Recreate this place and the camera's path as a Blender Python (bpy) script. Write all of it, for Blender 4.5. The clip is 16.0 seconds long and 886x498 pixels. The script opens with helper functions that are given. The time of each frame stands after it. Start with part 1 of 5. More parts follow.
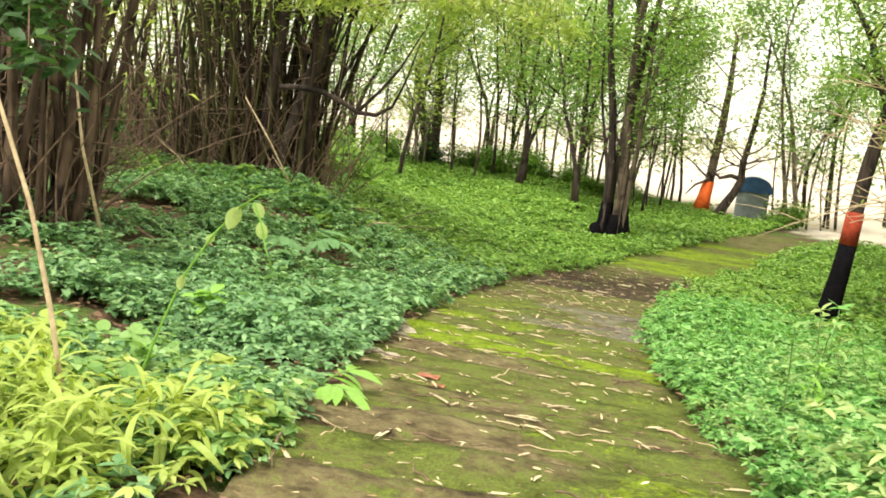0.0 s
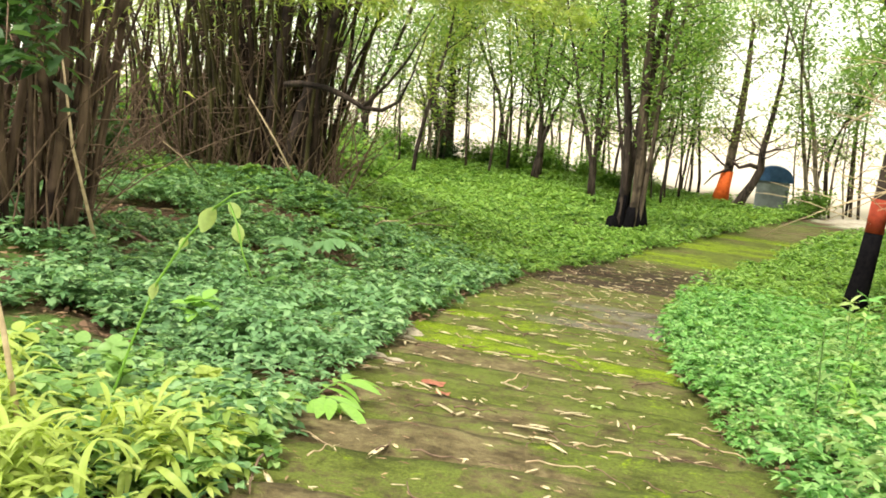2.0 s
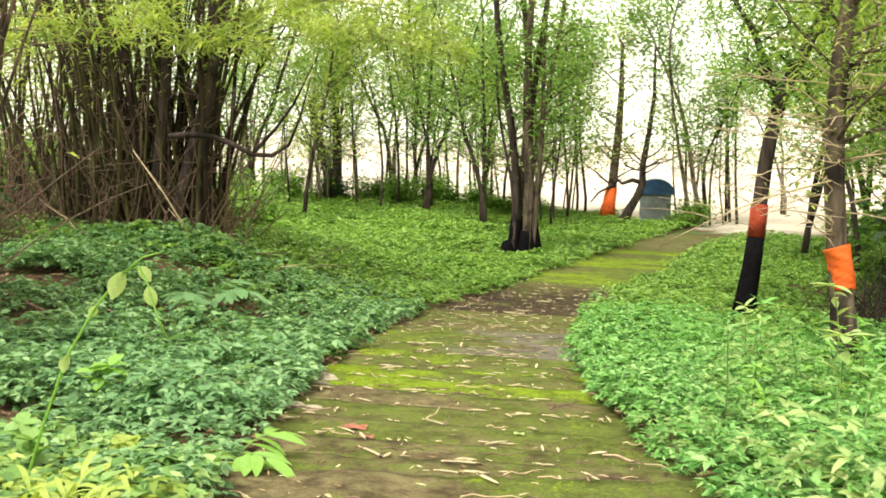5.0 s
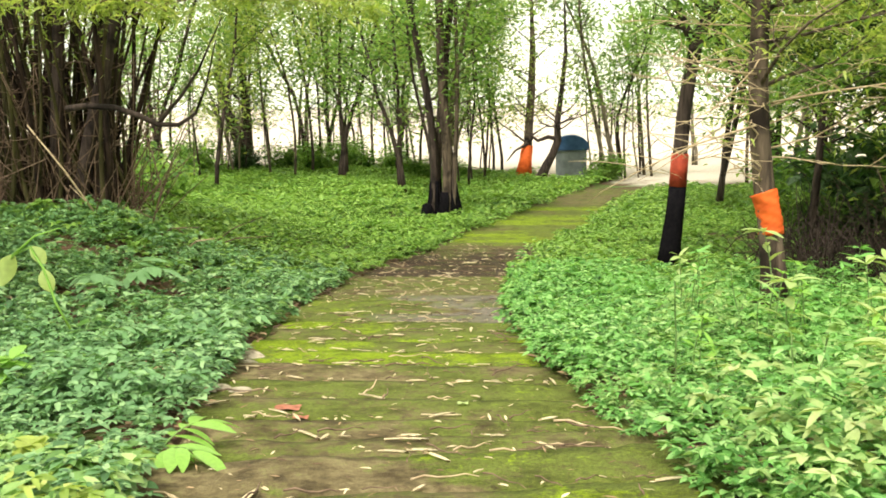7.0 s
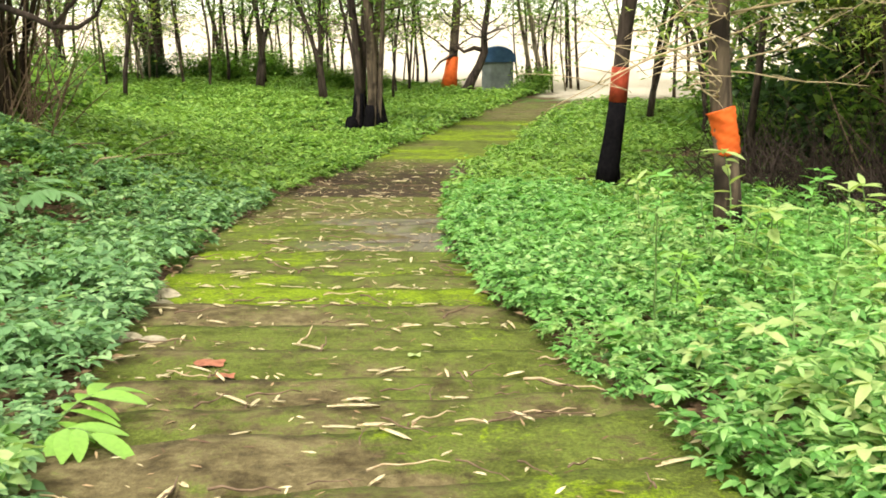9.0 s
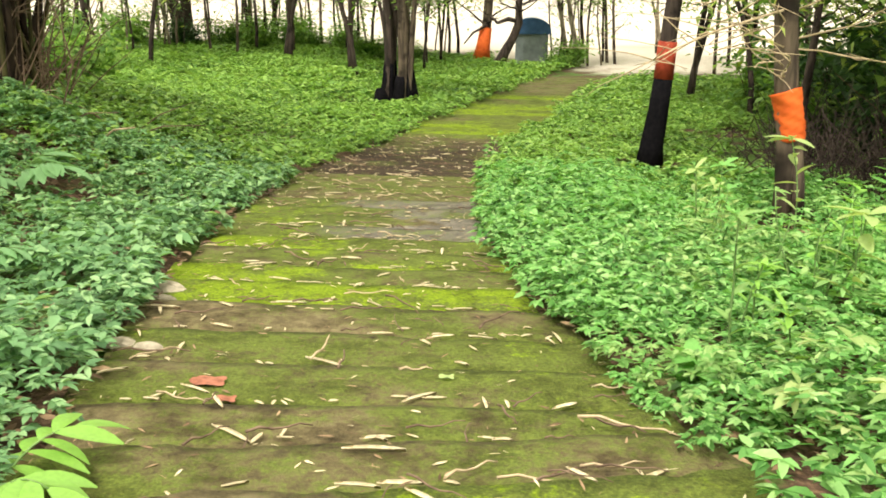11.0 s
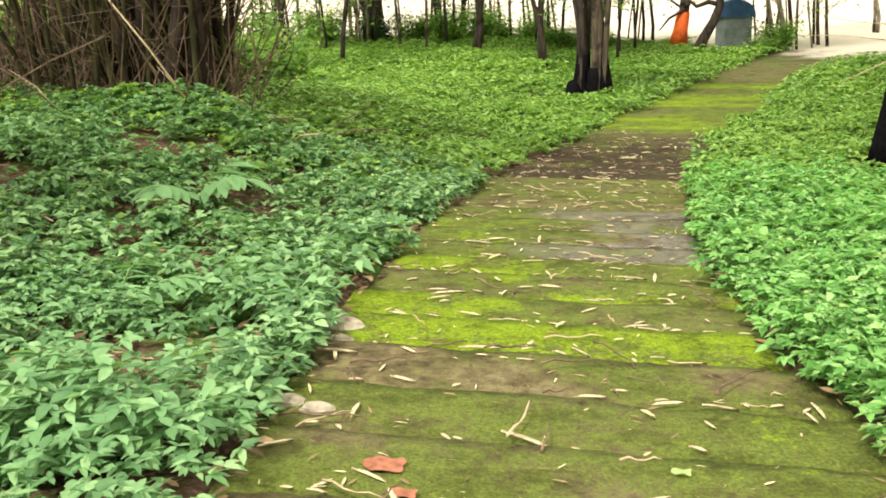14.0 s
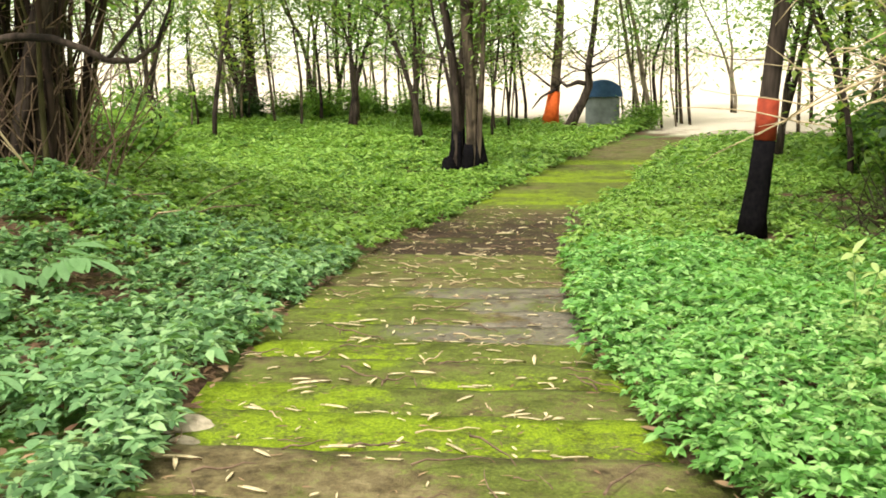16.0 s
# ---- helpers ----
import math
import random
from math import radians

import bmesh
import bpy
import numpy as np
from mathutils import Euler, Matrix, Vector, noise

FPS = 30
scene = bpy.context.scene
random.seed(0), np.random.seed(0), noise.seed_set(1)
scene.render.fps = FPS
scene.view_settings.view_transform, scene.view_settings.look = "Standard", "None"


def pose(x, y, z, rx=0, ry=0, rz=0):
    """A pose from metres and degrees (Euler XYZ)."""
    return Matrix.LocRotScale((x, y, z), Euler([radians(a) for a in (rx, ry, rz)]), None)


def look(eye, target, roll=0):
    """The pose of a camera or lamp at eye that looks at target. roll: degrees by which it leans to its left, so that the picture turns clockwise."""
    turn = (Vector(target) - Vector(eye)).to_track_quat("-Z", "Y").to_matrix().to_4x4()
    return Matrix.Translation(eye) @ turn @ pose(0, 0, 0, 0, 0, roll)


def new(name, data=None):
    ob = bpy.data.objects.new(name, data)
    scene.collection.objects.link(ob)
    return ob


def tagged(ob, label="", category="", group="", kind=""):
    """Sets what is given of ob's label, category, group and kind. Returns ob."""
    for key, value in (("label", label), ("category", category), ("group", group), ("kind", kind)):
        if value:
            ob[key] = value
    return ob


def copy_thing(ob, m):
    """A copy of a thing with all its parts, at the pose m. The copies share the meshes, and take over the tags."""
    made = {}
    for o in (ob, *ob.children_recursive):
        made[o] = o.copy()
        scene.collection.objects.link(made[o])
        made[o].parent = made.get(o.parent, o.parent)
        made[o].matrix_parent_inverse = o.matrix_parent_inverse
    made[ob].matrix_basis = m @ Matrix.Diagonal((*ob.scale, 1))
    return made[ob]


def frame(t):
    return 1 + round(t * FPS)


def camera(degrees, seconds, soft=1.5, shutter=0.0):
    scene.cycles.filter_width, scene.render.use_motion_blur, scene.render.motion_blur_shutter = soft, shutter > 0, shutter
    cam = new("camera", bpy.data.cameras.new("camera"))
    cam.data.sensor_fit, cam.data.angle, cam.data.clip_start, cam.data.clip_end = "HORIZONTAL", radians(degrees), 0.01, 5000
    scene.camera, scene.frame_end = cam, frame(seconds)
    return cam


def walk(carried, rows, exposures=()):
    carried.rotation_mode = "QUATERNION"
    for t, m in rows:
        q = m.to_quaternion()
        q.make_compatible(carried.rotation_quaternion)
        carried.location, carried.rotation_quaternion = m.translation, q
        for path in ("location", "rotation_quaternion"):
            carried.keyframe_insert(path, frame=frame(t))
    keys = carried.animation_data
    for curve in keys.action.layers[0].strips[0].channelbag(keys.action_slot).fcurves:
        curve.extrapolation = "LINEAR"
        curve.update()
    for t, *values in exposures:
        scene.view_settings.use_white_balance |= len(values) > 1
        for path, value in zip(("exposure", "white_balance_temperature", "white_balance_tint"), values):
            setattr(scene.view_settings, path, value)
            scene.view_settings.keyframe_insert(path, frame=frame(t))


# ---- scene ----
# ---- camera ----
PATH = [
    (0, (0.700, -1.446, 1.500), (0.126, 0.446, 1.200), 6.88),
    (0.5, (0.675, -1.337, 1.468), (0.115, 0.560, 1.172), 6.41),
    (1, (0.649, -1.185, 1.439), (0.092, 0.713, 1.143), 6.05),
    (1.5, (0.659, -1.111, 1.448), (0.089, 0.782, 1.146), 5.75),
    (2, (0.682, -1.032, 1.463), (0.072, 0.847, 1.152), 5.49),
    (2.5, (0.700, -1.031, 1.486), (0.075, 0.844, 1.176), 4.96),
    (3, (0.672, -0.969, 1.477), (0.064, 0.912, 1.176), 4.47),
    (3.5, (0.653, -0.977, 1.474), (0.080, 0.918, 1.190), 3.88),
    (4, (0.644, -1.053, 1.494), (0.131, 0.864, 1.244), 3.05),
    (4.5, (0.618, -1.086, 1.496), (0.163, 0.848, 1.265), 2.21),
    (7, (0.443, -0.709, 1.426), (0.213, 1.255, 1.125), -1.01),
    (7.5, (0.346, -0.477, 1.402), (0.171, 1.483, 1.044), -0.88),
    (8, (0.283, -0.287, 1.389), (0.192, 1.669, 0.980), -1.02),
    (10.5, (0.127, 0.698, 1.361), (0.055, 2.624, 0.826), 0.76),
    (11, (0.112, 0.865, 1.342), (-0.003, 2.787, 0.802), 0.86),
    (11.5, (0.091, 1.021, 1.342), (-0.088, 2.937, 0.797), 0.87),
    (12, (0.060, 1.160, 1.344), (-0.216, 3.065, 0.802), 0.40),
    (12.5, (0.030, 1.330, 1.329), (-0.338, 3.219, 0.785), -0.09),
    (13, (0.012, 1.483, 1.300), (-0.435, 3.356, 0.762), -0.88),
    (13.5, (-0.024, 1.617, 1.306), (-0.514, 3.480, 0.767), -1.59),
    (14, (-0.110, 1.748, 1.339), (-0.610, 3.602, 0.782), -1.96),
    (14.5, (-0.161, 1.841, 1.350), (-0.628, 3.708, 0.804), -1.92),
    (15, (-0.177, 1.970, 1.315), (-0.594, 3.859, 0.807), -1.62),
    (15.5, (-0.128, 2.111, 1.254), (-0.480, 4.032, 0.825), -1.23),
    (16, (-0.123, 2.213, 1.247), (-0.381, 4.154, 0.840), -1.11),
]
cam = camera(50.1, 16.0, soft=1.8)
walk(cam, [(t, look(eye, target, roll)) for t, eye, target, roll in PATH], exposures=[(0.0, 0.87, 6500, 10), (16.0, 0.87, 6500, 10)])

# ---- world and sun: bright overcast ----
world = bpy.data.worlds.new("sky")
scene.world = world
world.use_nodes = True
wn = world.node_tree.nodes
sky = wn.new("ShaderNodeTexSky")
sky.sky_type = "NISHITA"
sky.sun_disc = False
sky.sun_elevation = radians(58)
sky.sun_rotation = radians(200)
sky.dust_density = 1.5
sky.air_density = 1.0
wn["Background"].inputs["Strength"].default_value = 0.15
cloud = wn.new("ShaderNodeMix")
cloud.data_type = "RGBA"
cloud.inputs[0].default_value = 0.8
cloud.inputs[7].default_value = (9.8, 9.3, 7.3, 1)
world.node_tree.links.new(sky.outputs[0], cloud.inputs[6])
world.node_tree.links.new(cloud.outputs[2], wn["Background"].inputs["Color"])
sun = new("sun", bpy.data.lights.new("sun", "SUN"))
sun.data.energy = 2.6
sun.data.angle = radians(12)
sun.data.color = (1.0, 0.95, 0.86)
sun.matrix_basis = look((0, 0, 0), (math.sin(radians(200)) * -0.53, math.cos(radians(200)) * -0.53, -0.85))


# ---- materials ----
def mat_new(name, rough=0.8, spec=0.3):
    m = bpy.data.materials.new(name)
    m.use_nodes = True
    nt = m.node_tree
    b = nt.nodes["Principled BSDF"]
    b.inputs["Roughness"].default_value = rough
    b.inputs["Specular IOR Level"].default_value = spec
    return m, nt, b


def node(nt, kind, **props):
    n = nt.nodes.new(kind)
    for key, value in props.items():
        n.inputs[key.replace("_", " ")].default_value = value
    return n


def noise_tex(nt, scale, detail=4.0, stretch=None, rough=0.55, world_space=True):
    n = node(nt, "ShaderNodeTexNoise", Scale=scale, Detail=detail, Roughness=rough)
    if world_space:
        co = nt.nodes.new("ShaderNodeNewGeometry").outputs["Position"]
    else:
        co = nt.nodes.new("ShaderNodeTexCoord").outputs["Object"]
    if stretch:
        mp = nt.nodes.new("ShaderNodeMapping")
        mp.inputs["Scale"].default_value = stretch
        nt.links.new(co, mp.inputs["Vector"])
        co = mp.outputs[0]
    nt.links.new(co, n.inputs["Vector"])
    return n.outputs["Fac"]


def ramp(nt, fac, stops):
    r = nt.nodes.new("ShaderNodeValToRGB")
    el = r.color_ramp.elements
    while len(el) < len(stops):
        el.new(0.5)
    for e, (p, c) in zip(el, stops):
        e.position = p
        e.color = (*c, 1) if len(c) == 3 else c
    nt.links.new(fac, r.inputs["Fac"])
    return r.outputs["Color"]


def mix(nt, fac, a, b, mode="MIX"):
    n = nt.nodes.new("ShaderNodeMix")
    n.data_type = "RGBA"
    n.blend_type = mode
    for socket, v in ((n.inputs[0], fac), (n.inputs[6], a), (n.inputs[7], b)):
        if isinstance(v, (int, float)):
            socket.default_value = v
        elif isinstance(v, tuple):
            socket.default_value = (*v, 1)
        else:
            nt.links.new(v, socket)
    return n.outputs[2]


def mathn(nt, op, a, b=0.0, clamp=False):
    n = nt.nodes.new("ShaderNodeMath")
    n.operation = op
    n.use_clamp = clamp
    for socket, v in ((n.inputs[0], a), (n.inputs[1], b)):
        if isinstance(v, (int, float)):
            socket.default_value = v
        else:
            nt.links.new(v, socket)
    return n.outputs[0]


def smooth(nt, v, lo, hi):
    n = nt.nodes.new("ShaderNodeMapRange")
    n.interpolation_type = "SMOOTHSTEP"
    n.inputs["From Min"].default_value = lo
    n.inputs["From Max"].default_value = hi
    nt.links.new(v, n.inputs["Value"])
    return n.outputs["Result"]


def bump(nt, b, height, strength=0.5, dist=0.02):
    n = node(nt, "ShaderNodeBump", Strength=strength, Distance=dist)
    nt.links.new(height, n.inputs["Height"])
    nt.links.new(n.outputs[0], b.inputs["Normal"])


def leaf_material(name, dark, mid, light, gloss=0.45, through_light=0.4, patch=None):
    """A leaf: colour varies from leaf to leaf and, in broad patches, from place to place; light comes through it."""
    m, nt, b = mat_new(name, gloss, 0.35)
    geo = nt.nodes.new("ShaderNodeNewGeometry")
    c = ramp(nt, geo.outputs["Random Per Island"], [(0.0, dark), (0.55, mid), (1.0, light)])
    broad = noise_tex(nt, 0.55, 3.0)
    c = mix(nt, mathn(nt, "MULTIPLY", smooth(nt, broad, 0.42, 0.66), 0.45), c, patch or mid)
    fine = noise_tex(nt, 60.0, 2.0)
    c = mix(nt, 0.35, c, ramp(nt, fine, [(0.3, (0.55, 0.55, 0.55)), (0.7, (1, 1, 1))]), "MULTIPLY")
    nt.links.new(c, b.inputs["Base Color"])
    t = nt.nodes.new("ShaderNodeBsdfTranslucent")
    nt.links.new(mix(nt, 1.0, c, (1.0, 1.0, 0.55), "MULTIPLY"), t.inputs["Color"])
    sh = nt.nodes.new("ShaderNodeMixShader")
    sh.inputs[0].default_value = through_light
    nt.links.new(b.outputs[0], sh.inputs[1])
    nt.links.new(t.outputs[0], sh.inputs[2])
    nt.links.new(sh.outputs[0], nt.nodes["Material Output"].inputs["Surface"])
    return m


def bark_material(name, dark, light, scale=14.0, depth=0.02):
    m, nt, b = mat_new(name, 0.9, 0.15)
    streak = noise_tex(nt, scale, 5.0, (1, 1, 0.14))
    blot = noise_tex(nt, 2.3, 3.0)
    c = ramp(nt, streak, [(0.32, dark), (0.68, light)])
    c = mix(nt, smooth(nt, blot, 0.5, 0.72), c, tuple(0.55 * v for v in dark))
    nt.links.new(c, b.inputs["Base Color"])
    bump(nt, b, streak, 0.9, depth)
    return m


def plain_material(name, a, b2, rough=0.8, scale=18.0, spec=0.2):
    m, nt, b = mat_new(name, rough, spec)
    n = noise_tex(nt, scale, 5.0)
    nt.links.new(ramp(nt, n, [(0.3, a), (0.7, b2)]), b.inputs["Base Color"])
    bump(nt, b, n, 0.4, 0.01)
    return m


GREEN = leaf_material("weed_leaf", (0.05, 0.13, 0.045), (0.19, 0.37, 0.15), (0.40, 0.60, 0.28), patch=(0.20, 0.40, 0.17))
GREEN_R = leaf_material("meadow_leaf", (0.05, 0.17, 0.03), (0.20, 0.46, 0.11), (0.44, 0.68, 0.26), patch=(0.22, 0.50, 0.11))
GREEN_FAR = leaf_material("far_weed_leaf", (0.07, 0.17, 0.03), (0.22, 0.41, 0.075), (0.42, 0.60, 0.16), patch=(0.27, 0.46, 0.09))
LIGHT = leaf_material("light_weed_leaf", (0.10, 0.23, 0.05), (0.25, 0.43, 0.12), (0.46, 0.62, 0.24), patch=(0.28, 0.47, 0.13))
LIME = leaf_material("lime_leaf", (0.22, 0.34, 0.06), (0.42, 0.53, 0.11), (0.62, 0.68, 0.22), through_light=0.45, patch=(0.44, 0.56, 0.13))
PALE = leaf_material("pale_leaf", (0.24, 0.38, 0.11), (0.44, 0.56, 0.21), (0.62, 0.68, 0.34), patch=(0.36, 0.52, 0.16))
FRESH = leaf_material("fresh_leaf", (0.18, 0.40, 0.06), (0.28, 0.52, 0.09), (0.36, 0.60, 0.13), gloss=0.35, patch=(0.24, 0.48, 0.09))
CROWN = leaf_material("crown_leaf", (0.07, 0.16, 0.035), (0.20, 0.37, 0.08), (0.38, 0.54, 0.15), through_light=0.6)
CROWN_Y = leaf_material("bamboo_leaf", (0.15, 0.22, 0.04), (0.34, 0.46, 0.10), (0.58, 0.63, 0.22), through_light=0.6)
# dark green leaf, darkened further to stand for the shade in the thickets
DARKLEAF = leaf_material("dark_shaded_leaf", (0.02, 0.055, 0.018), (0.05, 0.115, 0.035), (0.11, 0.20, 0.06))
BROWNLEAF = leaf_material("dead_leaf", (0.07, 0.035, 0.02), (0.19, 0.11, 0.06), (0.42, 0.28, 0.16), gloss=0.7, through_light=0.1, patch=(0.15, 0.085, 0.05))
STALK = plain_material("stalk", (0.09, 0.17, 0.05), (0.18, 0.27, 0.09))
BARK = bark_material("bark", (0.035, 0.026, 0.02), (0.16, 0.12, 0.085))
BARK_PALE = bark_material("pale_bark", (0.07, 0.055, 0.04), (0.30, 0.25, 0.18))
BARK_DARK = bark_material("dark_bark", (0.02, 0.015, 0.013), (0.085, 0.062, 0.05))
CULM = bark_material("bamboo_culm", (0.012, 0.008, 0.007), (0.06, 0.04, 0.028), 9.0, 0.005)
CULM_G = bark_material("green_culm", (0.022, 0.02, 0.009), (0.085, 0.075, 0.03), 9.0, 0.005)
CULM_TAN = bark_material("old_culm", (0.025, 0.016, 0.012), (0.14, 0.095, 0.062), 9.0, 0.005)
DRY = plain_material("dry_twig", (0.07, 0.043, 0.03), (0.22, 0.15, 0.10))
DRY_PALE = plain_material("pale_twig", (0.30, 0.22, 0.13), (0.56, 0.44, 0.28))
TAR = plain_material("black_paint", (0.003, 0.003, 0.004), (0.010, 0.009, 0.010), 0.95, 18.0, 0.03)
RUST_BAND = plain_material("red_paint", (0.20, 0.03, 0.015), (0.40, 0.062, 0.028), 0.75, 9.0)
ORANGE = plain_material("orange_paint", (0.56, 0.085, 0.015), (0.80, 0.155, 0.028), 0.7, 7.0)
SHEATH = plain_material("dry_sheath", (0.44, 0.35, 0.19), (0.76, 0.66, 0.44), 0.6, 40.0)
RED_LEAF = plain_material("red_leaf", (0.16, 0.055, 0.03), (0.36, 0.14, 0.085), 0.6, 30.0)
STONE = plain_material("pale_stone", (0.20, 0.17, 0.12), (0.42, 0.37, 0.28), 0.9, 22.0)
HUT_WALL = plain_material("grey_sheet", (0.12, 0.14, 0.14), (0.24, 0.27, 0.26), 0.6, 3.0)
HUT_ROOF = plain_material("blue_sheet", (0.02, 0.055, 0.12), (0.045, 0.10, 0.20), 0.5, 4.0)


def ground_material():
    m, nt, b = mat_new("woodland_floor", 0.95, 0.1)
    n1, n2, n3 = noise_tex(nt, 1.3, 5.0), noise_tex(nt, 22.0, 6.0), noise_tex(nt, 90.0, 3.0)
    soil = ramp(nt, n2, [(0.3, (0.035, 0.022, 0.014)), (0.55, (0.10, 0.062, 0.04)), (0.75, (0.24, 0.15, 0.09))])
    moss = ramp(nt, n3, [(0.3, (0.035, 0.075, 0.015)), (0.7, (0.10, 0.17, 0.035))])
    wood = mix(nt, smooth(nt, n1, 0.45, 0.62), soil, moss)
    sand = ramp(nt, n2, [(0.3, (0.42, 0.36, 0.29)), (0.7, (0.58, 0.52, 0.44))])
    sep = nt.nodes.new("ShaderNodeSeparateXYZ")
    nt.links.new(nt.nodes.new("ShaderNodeNewGeometry").outputs["Position"], sep.inputs[0])
    # The wood ends in an open sandy clearing, which comes nearer towards the end of the steps.
    near_x = smooth(nt, sep.outputs["X"], -3.0, 5.0)
    far = mathn(nt, "ADD", sep.outputs["Y"], mathn(nt, "MULTIPLY", near_x, 9.0))
    far = mathn(nt, "ADD", far, mathn(nt, "MULTIPLY", n1, 6.0))
    nt.links.new(mix(nt, smooth(nt, far, 46.5, 50.0), wood, sand), b.inputs["Base Color"])
    bump(nt, b, n2, 0.8, 0.04)
    return m


def slab_material():
    """Weathered concrete under moss. The object's colour says how mossy its two ends are, how bare and how dirty it is."""
    m, nt, b = mat_new("mossy_concrete", 0.92, 0.15)
    info = nt.nodes.new("ShaderNodeObjectInfo")
    sep = nt.nodes.new("ShaderNodeSeparateColor")
    nt.links.new(info.outputs["Color"], sep.inputs[0])
    gen = nt.nodes.new("ShaderNodeSeparateXYZ")
    nt.links.new(nt.nodes.new("ShaderNodeTexCoord").outputs["Generated"], gen.inputs[0])
    n1, n2, n3, n4 = noise_tex(nt, 1.7, 6.0, (0.85, 1.1, 1)), noise_tex(nt, 9.0, 7.0, None, 0.7), noise_tex(nt, 70.0, 4.0), noise_tex(nt, 260.0, 2.0)
    side = smooth(nt, mathn(nt, "ADD", gen.outputs[0], mathn(nt, "MULTIPLY", mathn(nt, "SUBTRACT", n1, 0.5), 1.4)), 0.35, 0.65)
    conc = ramp(nt, n2, [(0.30, (0.065, 0.05, 0.026)), (0.48, (0.16, 0.128, 0.062)), (0.70, (0.29, 0.24, 0.13))])
    bare = ramp(nt, n2, [(0.3, (0.10, 0.088, 0.07)), (0.7, (0.28, 0.25, 0.20))])
    bare_amount = mathn(nt, "MULTIPLY", sep.outputs[2], side)
    conc = mix(nt, smooth(nt, mathn(nt, "ADD", mathn(nt, "MULTIPLY", n1, 0.6), bare_amount), 0.65, 0.9), conc, bare)
    dirt = ramp(nt, n3, [(0.3, (0.028, 0.018, 0.011)), (0.7, (0.085, 0.057, 0.035))])
    dirty = mathn(nt, "SUBTRACT", 1.0, info.outputs["Alpha"])
    conc = mix(nt, smooth(nt, mathn(nt, "ADD", mathn(nt, "MULTIPLY", n2, 0.8), dirty), 0.75, 1.15), conc, dirt)
    level = mathn(nt, "ADD", mathn(nt, "MULTIPLY", sep.outputs[0], mathn(nt, "SUBTRACT", 1.0, side)), mathn(nt, "MULTIPLY", sep.outputs[1], side))
    grow = mathn(nt, "SUBTRACT", mathn(nt, "ADD", mathn(nt, "MULTIPLY", n1, 1.1), mathn(nt, "MULTIPLY", n2, 1.0)), 0.5)
    mid = noise_tex(nt, 30.0, 5.0, None, 0.7)
    grow = mathn(nt, "ADD", grow, mathn(nt, "MULTIPLY", mathn(nt, "SUBTRACT", mid, 0.5), 0.7))
    grow = mathn(nt, "ADD", grow, level)
    olive = ramp(nt, n3, [(0.3, (0.065, 0.095, 0.013)), (0.7, (0.17, 0.215, 0.034))])
    vivid = ramp(nt, n3, [(0.3, (0.11, 0.175, 0.007)), (0.7, (0.28, 0.38, 0.017))])
    c = mix(nt, mathn(nt, "MULTIPLY", smooth(nt, grow, 0.60, 0.96), 0.9), conc, olive)
    c = mix(nt, smooth(nt, grow, 1.08, 1.28), c, vivid)
    blot = noise_tex(nt, 4.0, 7.0, (0.9, 1.1, 1), 0.72)
    c = mix(nt, 0.8, c, ramp(nt, blot, [(0.34, (0.34, 0.30, 0.26)), (0.52, (1, 1, 1))]), "MULTIPLY")
    c = mix(nt, 0.45, c, ramp(nt, mid, [(0.36, (0.4, 0.38, 0.34)), (0.6, (1, 1, 1))]), "MULTIPLY")
    c = mix(nt, 0.5, c, ramp(nt, n4, [(0.3, (0.6, 0.6, 0.6)), (0.7, (1, 1, 1))]), "MULTIPLY")
    nt.links.new(c, b.inputs["Base Color"])
    bump(nt, b, mathn(nt, "ADD", n3, mathn(nt, "MULTIPLY", n2, 1.5)), 0.75, 0.018)
    return m


GROUND, SLAB = ground_material(), slab_material()


# ---- mesh helpers ----
def mesh_of(name, verts, faces, material, smooth_shade=True, flat_caps=False):
    """A mesh from an array of points and arrays of faces with 3 or 4 corners each."""
    me = bpy.data.meshes.new(name)
    verts = np.asarray(verts, np.float32)
    groups = [np.asarray(f, np.int32) for f in (faces if isinstance(faces, list) else [faces]) if len(f)]
    sizes = np.concatenate([np.full(len(f), f.shape[1], np.int32) for f in groups])
    me.vertices.add(len(verts))
    me.vertices.foreach_set("co", verts.ravel())
    me.loops.add(int(sizes.sum()))
    me.loops.foreach_set("vertex_index", np.concatenate([f.ravel() for f in groups]))
    me.polygons.add(len(sizes))
    me.polygons.foreach_set("loop_start", np.r_[0, np.cumsum(sizes)[:-1]].astype(np.int32))
    shade = np.full(len(sizes), smooth_shade)
    if flat_caps:
        shade &= sizes == 4
    me.polygons.foreach_set("use_smooth", shade)
    me.update(calc_edges=True)
    me.validate()
    me.materials.append(material)
    return me


def part(name, me, parent, label="", m=None):
    ob = new(name, me)
    ob.parent = parent
    if m is not None:
        ob.matrix_basis = m
    return tagged(ob, label, kind="stuff" if name in ("branches", "dry_twigs", "bare_twigs", "crown", "foliage") else "")


